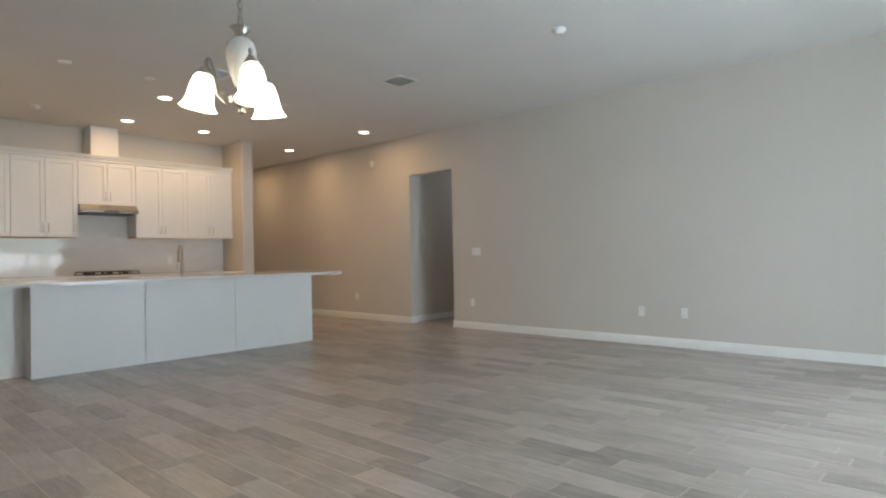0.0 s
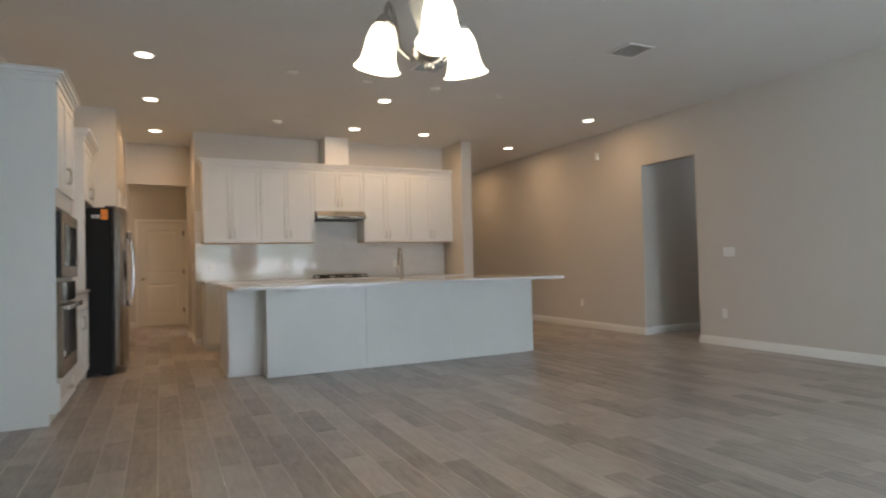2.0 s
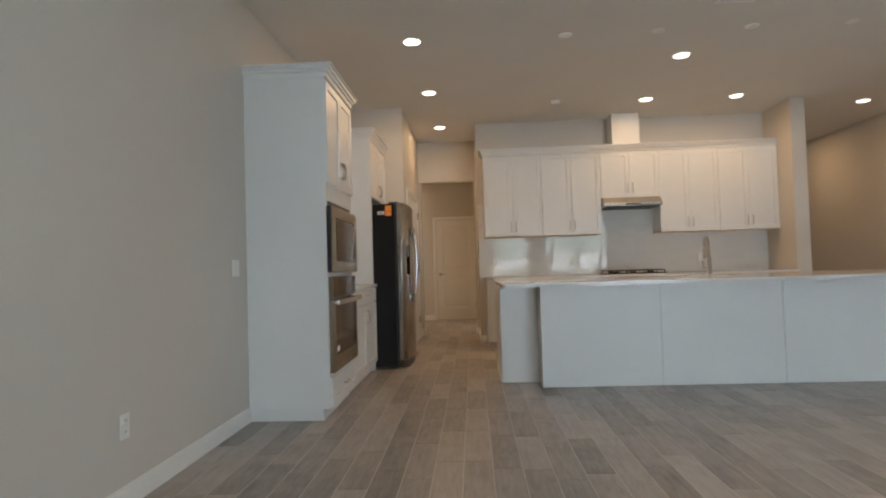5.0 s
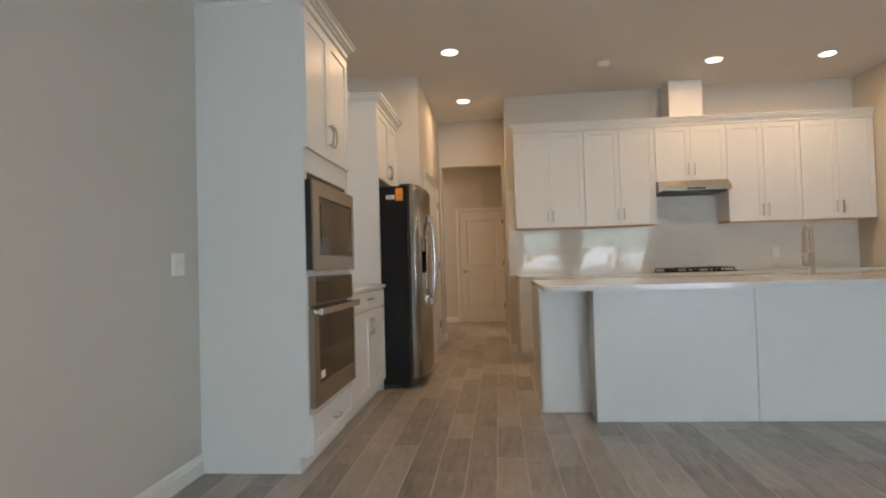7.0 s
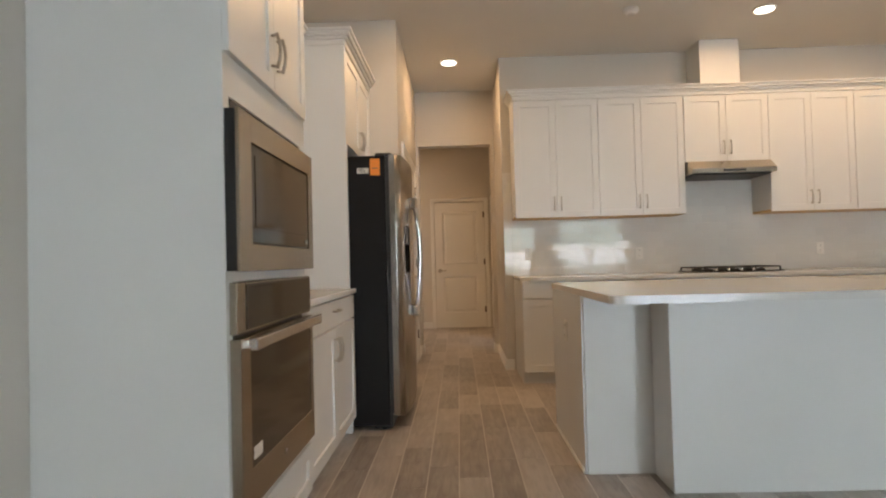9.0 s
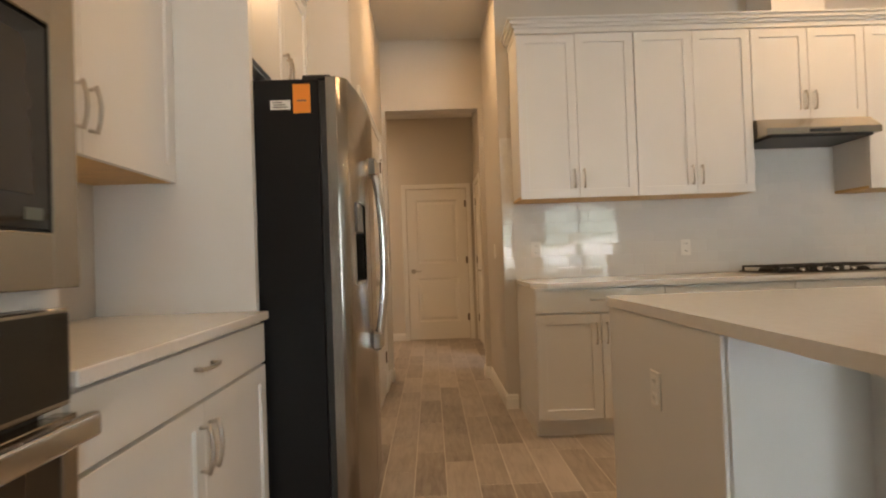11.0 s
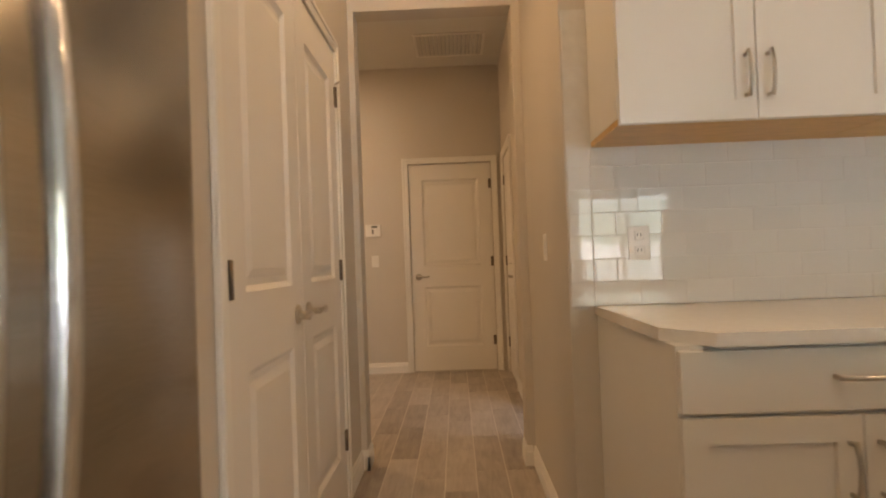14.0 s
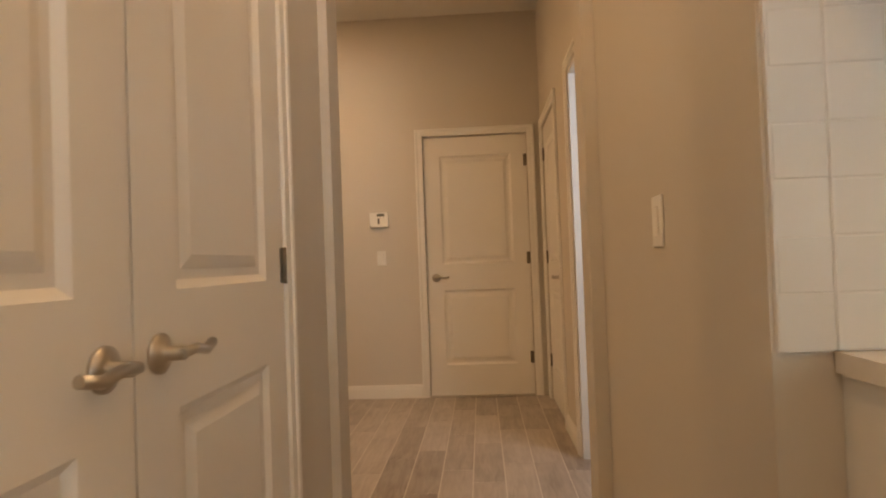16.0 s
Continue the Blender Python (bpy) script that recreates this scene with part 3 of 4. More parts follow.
# base cabinets along the back wall
BF = -10.28
mb = facing_px(BF, 0)
CT, CTH = 0.925, 0.03
CB = CT - CTH
bedges = [2.115, 2.90, 3.69, 4.465, 5.245, 6.015]
for a, b in zip(bedges, bedges[1:]):
    c = thing("base_cabinet", ((BF + BACK) / 2, (a + b) / 2, 0), "white shaker base cabinet with drawer and two doors", "cabinet", "base cabinets along the back wall")
    part("body", box(a + 0.001, b - 0.001, -(BF - BACK) + 0.002, 0, 0.105, CB - 0.001, 0.001), CAB, c, m=mb)
    part("toe_kick", box(a + 0.001, b - 0.001, -(BF - BACK) + 0.002, -0.045, 0.001, 0.104), CAB, c, "recessed toe kick", mb)
    front("drawer", c, mb, a + 0.004, b - 0.004, 0.745, CB - 0.012, 0.0, ((a + b) / 2, 0.82, 0.13, False))
    two_doors(c, mb, a, b, 0.11, 0.735, 0.0, 0.62)
cf = BF + 0.045
single("countertop", prism([(BACK + 0.002, 2.108), (-10.36, 2.108), (cf, 2.19), (cf, 6.016), (BACK + 0.002, 6.016)], CB, CT), QUARTZ, "white quartz countertop with a clipped corner", "countertop")

# cooktop
ck = thing("gas_cooktop", (-10.68, 4.08, CT), "black gas cooktop with cast iron grates on the counter", "cooktop")
part("body", box(-10.93, -10.44, 3.70, 4.46, CT + 0.001, CT + 0.012, 0.004), BLACKG, ck)
for i in range(3):
    y0 = 3.715 + i * 0.245
    bm = None
    for yy in (y0, y0 + 0.115, y0 + 0.225):
        bm = box(-10.91, -10.47, yy, yy + 0.012, CT + 0.036, CT + 0.048, 0.003, bm)
    for xx in (-10.91, -10.70, -10.482):
        bm = box(xx, xx + 0.012, y0, y0 + 0.237, CT + 0.036, CT + 0.047, 0.003, bm)
    for xx in (-10.91, -10.482):
        for yy in (y0, y0 + 0.225):
            bm = box(xx, xx + 0.012, yy, yy + 0.012, CT + 0.012, CT + 0.037, 0.0, bm)
    part("grate", bm, IRON, ck)
    for xx in (-10.81, -10.57):
        part("burner", lathe([(0.0, 0.0), (0.05, 0.0), (0.05, 0.01), (0.035, 0.018), (0.0, 0.02)], (xx, y0 + 0.118, CT + 0.012), 18), IRON, ck)
for i in range(5):
    part("knob", lathe([(0.0, 0.0), (0.018, 0.0), (0.016, 0.02), (0.0, 0.021)], (-10.455, 3.86 + i * 0.11, CT + 0.012), 14), CHROME, ck)

# ---- oven tower and the run along the left wall ----
TX0, TX1, TF = -7.745, -6.855, 0.885
mt = facing_py(TF, 0)
tw = thing("oven_tower", ((TX0 + TX1) / 2, 0.6, 0), "tall white shaker cabinet housing wall oven and microwave", "cabinet")
D = TF - Y0 - 0.002
part("lower_box", box(TX0, TX1, -D, 0.0, 0.085, 0.335), CAB, tw, m=mt)
part("side_panel", box(TX0, TX0 + 0.045, -D, 0.0, 0.335, 2.50), CAB, tw, m=mt)
part("side_panel", box(TX1 - 0.045, TX1, -D, 0.0, 0.335, 2.50), CAB, tw, m=mt)
part("back_panel", box(TX0 + 0.045, TX1 - 0.045, -D, -D + 0.02, 0.335, 1.72), CAB, tw, m=mt)
part("rail", box(TX0 + 0.045, TX1 - 0.045, -D + 0.02, 0.0, 1.035, 1.07), CAB, tw, m=mt)
part("rail", box(TX0 + 0.045, TX1 - 0.045, -D + 0.02, 0.0, 1.60, 1.72), CAB, tw, m=mt)
part("upper_box", box(TX0 + 0.045, TX1 - 0.045, -D, 0.0, 1.72, 2.50), CAB, tw, m=mt)
part("toe_kick", box(TX0, TX1 - 0.002, -D, -0.05, 0.001, 0.084), CAB, tw, m=mt)
two_doors(tw, mt, TX0, TX1, 1.725, 2.48, 0.0, 1.87)
front("drawer", tw, mt, TX0 + 0.01, TX1 - 0.01, 0.095, 0.30, 0.0, ((TX0 + TX1) / 2, 0.2, 0.13, False))
crown("crown_moulding", mt, TX0, TX1, D, 2.50, 2.59)

A0, A1 = TX0 + 0.047, TX1 - 0.047
mw = thing("microwave", ((A0 + A1) / 2, 0.7, 1.075), "built-in stainless microwave with black glass door", "microwave")
part("body", box(A0 + 0.01, A1 - 0.01, -0.4, 0.0, 1.075, 1.595), BLACKP, mw, m=mt)
part("surround", box(A0 - 0.028, A1 + 0.043, 0.001, 0.032, 1.067, 1.553), BLACKP, mw, "dark plastic trim surround", mt)
bm = None
for a in ((A0 - 0.03, A0 + 0.035, 1.065, 1.555), (A1 - 0.06, A1 + 0.045, 1.065, 1.555), (A0 + 0.035, A1 - 0.06, 1.47, 1.555), (A0 + 0.035, A1 - 0.06, 1.065, 1.15)):
    bm = box(a[0], a[1], 0.033, 0.046, a[2], a[3], 0.002, bm)
part("trim_frame", bm, STEEL, mw, "stainless trim frame", mt)
part("window", box(A0 + 0.040, A1 - 0.065, 0.033, 0.042, 1.156, 1.464), BLACKG, mw, "black glass door", mt)
part("inner_window", box(A0 + 0.075, A1 - 0.10, 0.0425, 0.044, 1.205, 1.435), OVENG, mw, "", mt)
part("display", box(A0 + 0.055, A0 + 0.095, 0.0425, 0.0435, 1.168, 1.186), LCD, mw, "", mt)

ov = thing("wall_oven", ((A0 + A1) / 2, 0.7, 0.33), "stainless wall oven with bar handle and glass window", "oven")
part("body", box(A0 + 0.01, A1 - 0.01, -0.5, 0.0, 0.34, 1.03), BLACKP, ov, m=mt)
part("control_panel", box(A0 - 0.03, A1 + 0.03, 0.001, 0.026, 0.875, 1.033, 0.003), STEEL, ov, m=mt)
part("display", box(A0 - 0.025, A1 - 0.045, 0.0265, 0.0285, 0.885, 1.025), BLACKG, ov, "", mt)
bm = None
for a in ((A0 - 0.03, A0 + 0.01, 0.335, 0.862), (A1 - 0.05, A1 + 0.03, 0.335, 0.862), (A0 + 0.01, A1 - 0.05, 0.335, 0.455), (A0 + 0.01, A1 - 0.05, 0.825, 0.862)):
    bm = box(a[0], a[1], 0.001, 0.036, a[2], a[3], 0.002, bm)
od = part("door", bm, STEEL, ov, m=mt)
part("window", box(A0 + 0.011, A1 - 0.051, 0.004, 0.033, 0.456, 0.824), OVENG, od, "dark oven glass", mt)
bm = box(A0 - 0.02, A1 + 0.02, 0.060, 0.082, 0.826, 0.866, 0.006, seg=3)
for u in (A0 + 0.02, A1 - 0.02):
    bm = box(u - 0.014, u + 0.014, 0.03, 0.075, 0.832, 0.858, 0.003, bm)
part("handle", bm, CHROME, od, "polished bar handle", mt)
part("sticker", box(A1 - 0.15, A1 - 0.07, 0.0332, 0.0342, 0.475, 0.515), PAPER, od, "white paper sticker", mt)
part("badge", lathe([(0.0, 0.0), (0.012, 0.0), (0.012, 0.002), (0.0, 0.002)], seg=14), CHROME, od, "", mt @ Matrix.Translation(((A0 + A1) / 2, 0.0365, 0.40)) @ Matrix.Rotation(radians(-90), 4, "X"))

# base unit, counter and wall cabinet between tower and fridge
SX0, SX1 = -8.906, TX0 - 0.002
SF = 0.875
LCT = 0.926
LCB = LCT - 0.03
ms = facing_py(SF, 0)
bc = thing("base_cabinet", ((SX0 + SX1) / 2, 0.6, 0), "white shaker base cabinet beside the refrigerator", "cabinet")
part("body", box(SX0 + 0.001, SX1 - 0.001, -SF + Y0 + 0.002, 0, 0.105, LCB - 0.001), CAB, bc, m=ms)
part("toe_kick", box(SX0 + 0.001, SX1 - 0.001, -SF + Y0 + 0.002, -0.05, 0.001, 0.104), CAB, bc, m=ms)
front("drawer", bc, ms, SX0 + 0.004, SX1 - 0.004, 0.745, LCB - 0.012, 0.0, ((SX0 + SX1) / 2, 0.83, 0.13, False))
two_doors(bc, ms, SX0, SX1, 0.11, 0.735, 0.0, 0.62)
single("countertop", box(SX0 + 0.001, SX1 - 0.001, Y0 + 0.002, 0.912, LCB, LCT, 0.003), QUARTZ, "short white quartz countertop beside the oven tower", "countertop")
LUB = 1.40
wc = thing("wall_cabinet", ((SX0 + SX1) / 2, 0.46, LUB), "white shaker wall cabinet between oven tower and refrigerator", "cabinet")
mw2 = facing_py(Y0 + 0.285, 0)
part("body", box(SX0 + 0.001, SX1 - 0.001, -0.283, 0, LUB + 0.02, 2.50), CAB, wc, m=mw2)
part("underside", box(SX0 + 0.002, SX1 - 0.002, -0.282, -0.003, LUB, LUB + 0.019), MAPLE, wc, "unpainted maple underside", mw2)
two_doors(wc, mw2, SX0, SX1, LUB, 2.495, 0.0, LUB + 0.125)
crown("crown_moulding", mw2, SX0, SX1, 0.28, 2.50, 2.60, (False, False))

# refrigerator surround
rs = thing("refrigerator_cabinet", (-9.44, 0.6, 0), "white cabinet surround with shaker doors over the refrigerator", "cabinet")
FP = 0.848
mf = facing_py(FP, 0)
part("side_panel", box(-8.945, -8.907, -FP + Y0 + 0.002, 0.02, 0.001, 2.50, 0.001), CAB, rs, m=mf)
part("side_panel", box(-9.983, -9.970, -FP + Y0 + 0.002, 0.02, 0.001, 2.50, 0.001), CAB, rs, m=mf)
part("body", box(-9.969, -8.946, -FP + Y0 + 0.002, 0, 1.86, 2.50, 0.001), CAB, rs, m=mf)
two_doors(rs, mf, -9.969, -8.946, 1.865, 2.48, 0.0, 1.98)
crown("crown_moulding", mf, -9.982, -8.907, FP - Y0 - 0.002, 2.50, 2.60)

# refrigerator
FX0, FX1 = -9.965, -8.962
fr = thing("refrigerator", ((FX0 + FX1) / 2, 0.75, 0), "stainless side-by-side refrigerator with dark grey sides", "refrigerator")
part("body", box(FX0, FX1, 0.36, 1.106, 0.03, 1.785, 0.006), DARKSIDE, fr, "dark grey case")
part("base_grille", box(FX0 + 0.02, FX1 - 0.02, 1.0, 1.12, 0.012, 0.10, 0.004), BLACKP, fr)
for xx in (FX1 - 0.06, FX0 + 0.06):
    part("foot", lathe([(0.0, 0.0), (0.022, 0.0), (0.022, 0.03), (0.0, 0.03)], (xx, 1.06, 0.001), 12), BLACKP, fr)
    part("hinge_cover", box(xx - 0.04, xx + 0.04, 1.04, 1.15, 1.786, 1.806, 0.006), BLACKP, fr)
SPLIT = FX1 - 0.462
FB, FT = 0.095, 1.79


def fridge_leaf(x0, x1, hole=None):
    """A bowed door: its face swells across the whole refrigerator; hole is (x0, x1, z0, z1)."""
    mid, halfw = (FX0 + FX1) / 2, (FX1 - FX0) / 2
    def bow(x):
        s = (x - mid) / halfw
        return 1.203 + 0.032 * (1 - s * s) - (0.034 * (max(0, abs(s) - 0.92) / 0.08) ** 2)
    xs = [x0 + (x1 - x0) * (i / 40) for i in range(41)]
    if hole:
        xs = sorted(set([x for x in xs if not (hole[0] < x < hole[1])] + [hole[0] + (hole[1] - hole[0]) * i / 6 for i in range(7)]))
    zs = [FB, FT] if not hole else [FB, hole[2], hole[3], FT]
    b = bmesh.new()
    g = {(i, j): b.verts.new((x, bow(x), z)) for i, x in enumerate(xs) for j, z in enumerate(zs)}
    for i in range(len(xs) - 1):
        for j in range(len(zs) - 1):
            if hole and j == 1 and hole[0] - 1e-6 <= xs[i] and xs[i + 1] <= hole[1] + 1e-6:
                continue
            f = b.faces.new((g[i, j], g[i + 1, j], g[i + 1, j + 1], g[i, j + 1]))
            f.smooth = True
    back = {i: (b.verts.new((x, 1.132, FB)), b.verts.new((x, 1.132, FT))) for i, x in ((0, x0), (len(xs) - 1, x1))}
    n, t = len(xs) - 1, len(zs) - 1
    for i in (0, n):
        b.faces.new([g[i, j] for j in range(t + 1)] + [back[i][1], back[i][0]])
    b.faces.new([g[i, 0] for i in range(n + 1)] + [back[n][0], back[0][0]])
    b.faces.new([g[i, t] for i in range(n + 1)] + [back[n][1], back[0][1]])
    b.faces.new((back[0][0], back[n][0], back[n][1], back[0][1]))
    bmesh.ops.recalc_face_normals(b, faces=b.faces)
    return b, bow


HOLE = (FX1 - 0.325, FX1 - 0.11, 1.0, 1.33)
leaf, bow = fridge_leaf(SPLIT + 0.003, FX1, HOLE)
fd = part("door", leaf, STEELV, fr, "brushed stainless freezer door")
leaf, bow = fridge_leaf(FX0, SPLIT - 0.003)
fd2 = part("door", leaf, STEELV, fr, "brushed stainless refrigerator door")
part("door_seal", box(FX0 + 0.012, FX1 - 0.012, 1.107, 1.131, FB + 0.01, FT - 0.012), BLACKP, fr, "black rubber door seal")
part("gasket", box(SPLIT - 0.0025, SPLIT + 0.0025, 1.133, 1.165, FB + 0.01, FT - 0.01), BLACKP, fr)
# dispenser
yb = bow((HOLE[0] + HOLE[1]) / 2)
dz = part("dispenser", box(HOLE[0], HOLE[1], yb - 0.085, yb - 0.08, HOLE[2], HOLE[3]), BLACKG, fd, "black water and ice dispenser recess")
part("recess_side", box(HOLE[0], HOLE[0] + 0.008, yb - 0.08, yb - 0.004, HOLE[2], HOLE[3]), BLACKG, fd)
part("recess_side", box(HOLE[1] - 0.008, HOLE[1], yb - 0.08, yb - 0.012, HOLE[2], HOLE[3]), BLACKG, fd)
part("drip_tray", box(HOLE[0] + 0.008, HOLE[1] - 0.008, yb - 0.08, yb + 0.004, HOLE[2], HOLE[2] + 0.016, 0.004), STEEL, fd, "steel drip tray lip")
part("control_panel", box(HOLE[0] + 0.002, HOLE[1] - 0.002, yb - 0.07, yb - 0.002, 1.21, HOLE[3] - 0.002, 0.004), CTRL, fd, "grey dispenser control panel")
part("paddle", box((HOLE[0] + HOLE[1]) / 2 - 0.03, (HOLE[0] + HOLE[1]) / 2 + 0.03, yb - 0.07, yb - 0.055, 1.05, 1.18, 0.006), BLACKP, fd)
part("display", box(HOLE[0] + 0.06, HOLE[1] - 0.06, yb - 0.0018, yb + 0.0006, 1.25, 1.285), LCD, fd)
part("label_plate", box(HOLE[1] - 0.05, HOLE[1] - 0.015, yb - 0.0018, yb + 0.0004, 1.308, 1.32), PAPER, fd)
for xx, dd in ((SPLIT + 0.045, fd), (SPLIT - 0.045, fd2)):
    yy = bow(xx)
    pts = []
    for i in range(13):
        s = i / 12 * 2 - 1
        pts.append((xx, yy + 0.024 + 0.036 * (1 - abs(s) ** 2.4), 1.125 + s * 0.385))
    bm = tube(pts, 0.0135, seg=10, flat=1.15)
    for zz in (1.125 - 0.385, 1.125 + 0.385):
        bm = box(xx - 0.019, xx + 0.019, yy + 0.001, yy + 0.045, zz - 0.04, zz + 0.04, 0.008, bm)
    part("handle", bm, CHROME, dd, "curved polished bar handle")
part("energy_tag", box(FX1 + 0.0005, FX1 + 0.0015, 1.01, 1.075, 1.655, 1.765), ORANGE, fr, "orange paper tag")
part("sticker", box(FX1 + 0.0005, FX1 + 0.0015, 0.925, 1.00, 1.67, 1.705), PAPER, fr, "white paper sticker")
for i in range(3):
    part("print_line", box(FX1 + 0.0016, FX1 + 0.002, 0.935, 0.99 - i * 0.01, 1.677 + i * 0.009, 1.681 + i * 0.009), PLATED, fr)
part("print_line", box(FX1 + 0.0016, FX1 + 0.002, 1.025, 1.06, 1.70, 1.705), PLATED, fr)

# ---- island ----
ICT = 0.924
ICB = ICT - 0.033
IXF, IXB = -7.86, -9.0
IY0, IY1 = 2.19, 5.90
isl = thing("kitchen_island", (-8.4, 4.0, 0), "white panelled kitchen island with recessed end cabinets", "kitchen island")
part("body", box(IXB, -8.115, IY0, 5.72, 0.001, ICB - 0.001, 0.001), CAB, isl)
part("back_panel", box(-8.114, -7.880, 2.522, 5.60, 0.001, ICB - 0.001), CAB, isl)
pe = [2.52, 3.56, 4.60, 5.60]
for a, b in zip(pe, pe[1:]):
    part("panel", box(-7.879, IXF, a + 0.0015, b - 0.0015, 0.001, ICB - 0.001, 0.002), CAB, isl)
part("corner_post", box(-8.114, -7.90, 5.601, 5.72, 0.001, ICB - 0.001, 0.002), CAB, isl)
part("end_panel", box(IXB + 0.01, -8.125, IY0 - 0.012, IY0 - 0.001, 0.001, ICB - 0.001, 0.002), CAB, isl)
part("shoe_moulding", box(IXB + 0.01, -8.125, IY0 - 0.022, IY0 - 0.0125, 0.001, 0.02, 0.004), TRIM, isl)
# fronts on the cooking side, below the sink
for k in range(4):
    a = IY0 + 0.02 + k * 0.87
    mi = Matrix(((0, -1, 0, IXB), (1, 0, 0, 0), (0, 0, 1, 0), (0, 0, 0, 1)))
    for u0, u1 in ((a, a + 0.425), (a + 0.43, a + 0.855)):
        part("door", shaker(u0, u1, 0.11, ICB - 0.02, 0.001), CAB, isl, m=mi)


def rounded_rect(x0, x1, y0, y1, r, n=6):
    pts = []
    for cx, cy, a0 in ((x1 - r, y1 - r, 0), (x0 + r, y1 - r, 90), (x0 + r, y0 + r, 180), (x1 - r, y0 + r, 270)):
        for i in range(n + 1):
            a = radians(a0 + 90 * i / n)
            pts.append((cx + r * math.cos(a), cy + r * math.sin(a)))
    return pts


single("countertop", prism(rounded_rect(-9.06, -7.50, 2.175, 5.94, 0.05), ICB, ICT), QUARTZ, "long white quartz island countertop with rounded corners", "countertop")

# sink basin rim and faucet
sk = thing("sink", (-8.72, 4.0, ICT), "stainless undermount sink in the island counter", "sink")
bm = None
for a in ((-8.95, -8.50, 3.85, 3.862), (-8.95, -8.50, 4.52, 4.532), (-8.95, -8.938, 3.862, 4.52), (-8.512, -8.50, 3.862, 4.52)):
    bm = box(a[0], a[1], a[2], a[3], ICT + 0.0005, ICT + 0.0025, 0.0, bm)
part("rim", bm, STEEL, sk)
fx, fy = -8.45, 4.22
fc = thing("faucet", (fx, fy, ICT), "tall brushed nickel pull-down kitchen faucet", "faucet")
part("base", lathe([(0.0, 0.0), (0.03, 0.0), (0.03, 0.008), (0.024, 0.014), (0.022, 0.16), (0.016, 0.18), (0.0, 0.18)], (fx, fy, ICT + 0.001), 20), NICKEL, fc)
pts = [(fx, fy, ICT + 0.17), (fx, fy, ICT + 0.32)]
for i in range(1, 9):
    a = math.pi * i / 8
    pts.append((fx - 0.05 * (1 - math.cos(a)), fy, ICT + 0.32 + 0.05 * math.sin(a)))
pts.append((fx - 0.10, fy, ICT + 0.28))
part("spout", tube(pts, 0.015, seg=12), NICKEL, fc)
part("spray_head", lathe([(0.0, 0.0), (0.019, 0.0), (0.017, 0.10), (0.012, 0.12), (0.0, 0.12)], (fx - 0.10, fy, ICT + 0.165), 16), NICKEL, fc)
part("lever", tube([(fx, fy - 0.02, ICT + 0.075), (fx, fy - 0.06, ICT + 0.08), (fx, fy - 0.065, ICT + 0.15)], 0.008), NICKEL, fc)

# ---- electrical plates ----
def plate(name, m, u, z, label, kind="outlet", w=0.072, h=0.115, gangs=1):
    c = m @ Vector((u, 0.0, z))
    t = thing(name, c, label, "electrical outlet" if kind == "outlet" else "light switch")
    ww = w + 0.046 * (gangs - 1)
    part("cover", box(u - ww / 2, u + ww / 2, 0.0005, 0.006, z - h / 2, z + h / 2, 0.002), PLATE, t, m=m)
    for g in range(gangs):
        uu = u + (g - (gangs - 1) / 2) * 0.046
        if kind == "outlet":
            for dz_ in (-0.026, 0.026):
                part("socket", box(uu - 0.016, uu + 0.016, 0.0062, 0.009, z + dz_ - 0.017, z + dz_ + 0.017, 0.003), PLATE, t, m=m)
                for du in (-0.006, 0.006):
                    part("slot", box(uu + du - 0.0013, uu + du + 0.0013, 0.0091, 0.0096, z + dz_ - 0.003, z + dz_ + 0.008), PLATED, t, m=m)
        else:
            part("rocker", box(uu - 0.016, uu + 0.016, 0.0062, 0.010, z - 0.033, z + 0.033, 0.002), PLATE, t, m=m)
    return t


E1 = facing_ny(Y1)
W1 = facing_py(Y0)
plate("outlet", E1, -3.73, 0.40, "white duplex outlet on the beige wall")
plate("outlet", E1, -4.24, 0.40, "white duplex outlet on the beige wall")
plate("outlet", E1, -6.88, 0.40, "white duplex outlet beside the opening")
plate("outlet", E1, -9.63, 0.40, "white duplex outlet on the warm lit wall")
plate("light_switch", E1, -6.79, 1.16, "white triple rocker switch beside the opening", "switch", gangs=3)
plate("outlet", W1, -5.32, 0.38, "white duplex outlet low on the wall")
plate("light_switch", W1, -6.65, 1.115, "white double rocker switch beside the oven tower", "switch", gangs=2)
plate("outlet", facing_ny(IY0 - 0.012), -8.54, 0.67, "white outlet on the island end")
plate("light_switch", facing_ny(2.025), -11.49, 1.14, "white rocker switch on the corridor wall", "switch")
plate("light_switch", facing_px(EX), 0.84, 1.11, "white rocker switch beside the hall door", "switch")
kp = thing("alarm_keypad", (EX, 0.83, 1.36), "white alarm keypad with grey display", "keypad")
me_ = facing_px(EX)
part("case", box(0.755, 0.905, 0.0005, 0.024, 1.355, 1.475, 0.004), PLATE, kp, m=me_)
part("display", box(0.815, 0.875, 0.0245, 0.026, 1.44, 1.462), LCD, kp, m=me_)
part("keys", box(0.82, 0.835, 0.0245, 0.026, 1.38, 1.425), PLATED, kp, m=me_)
sw_ = thing("motion_sensor", (-9.14, Y1, 2.68), "small white motion detector high on the wall", "detector")
part("case", box(-9.17, -9.10, 0.0005, 0.05, 2.68, 2.80, 0.01), PLATE, sw_, m=E1)

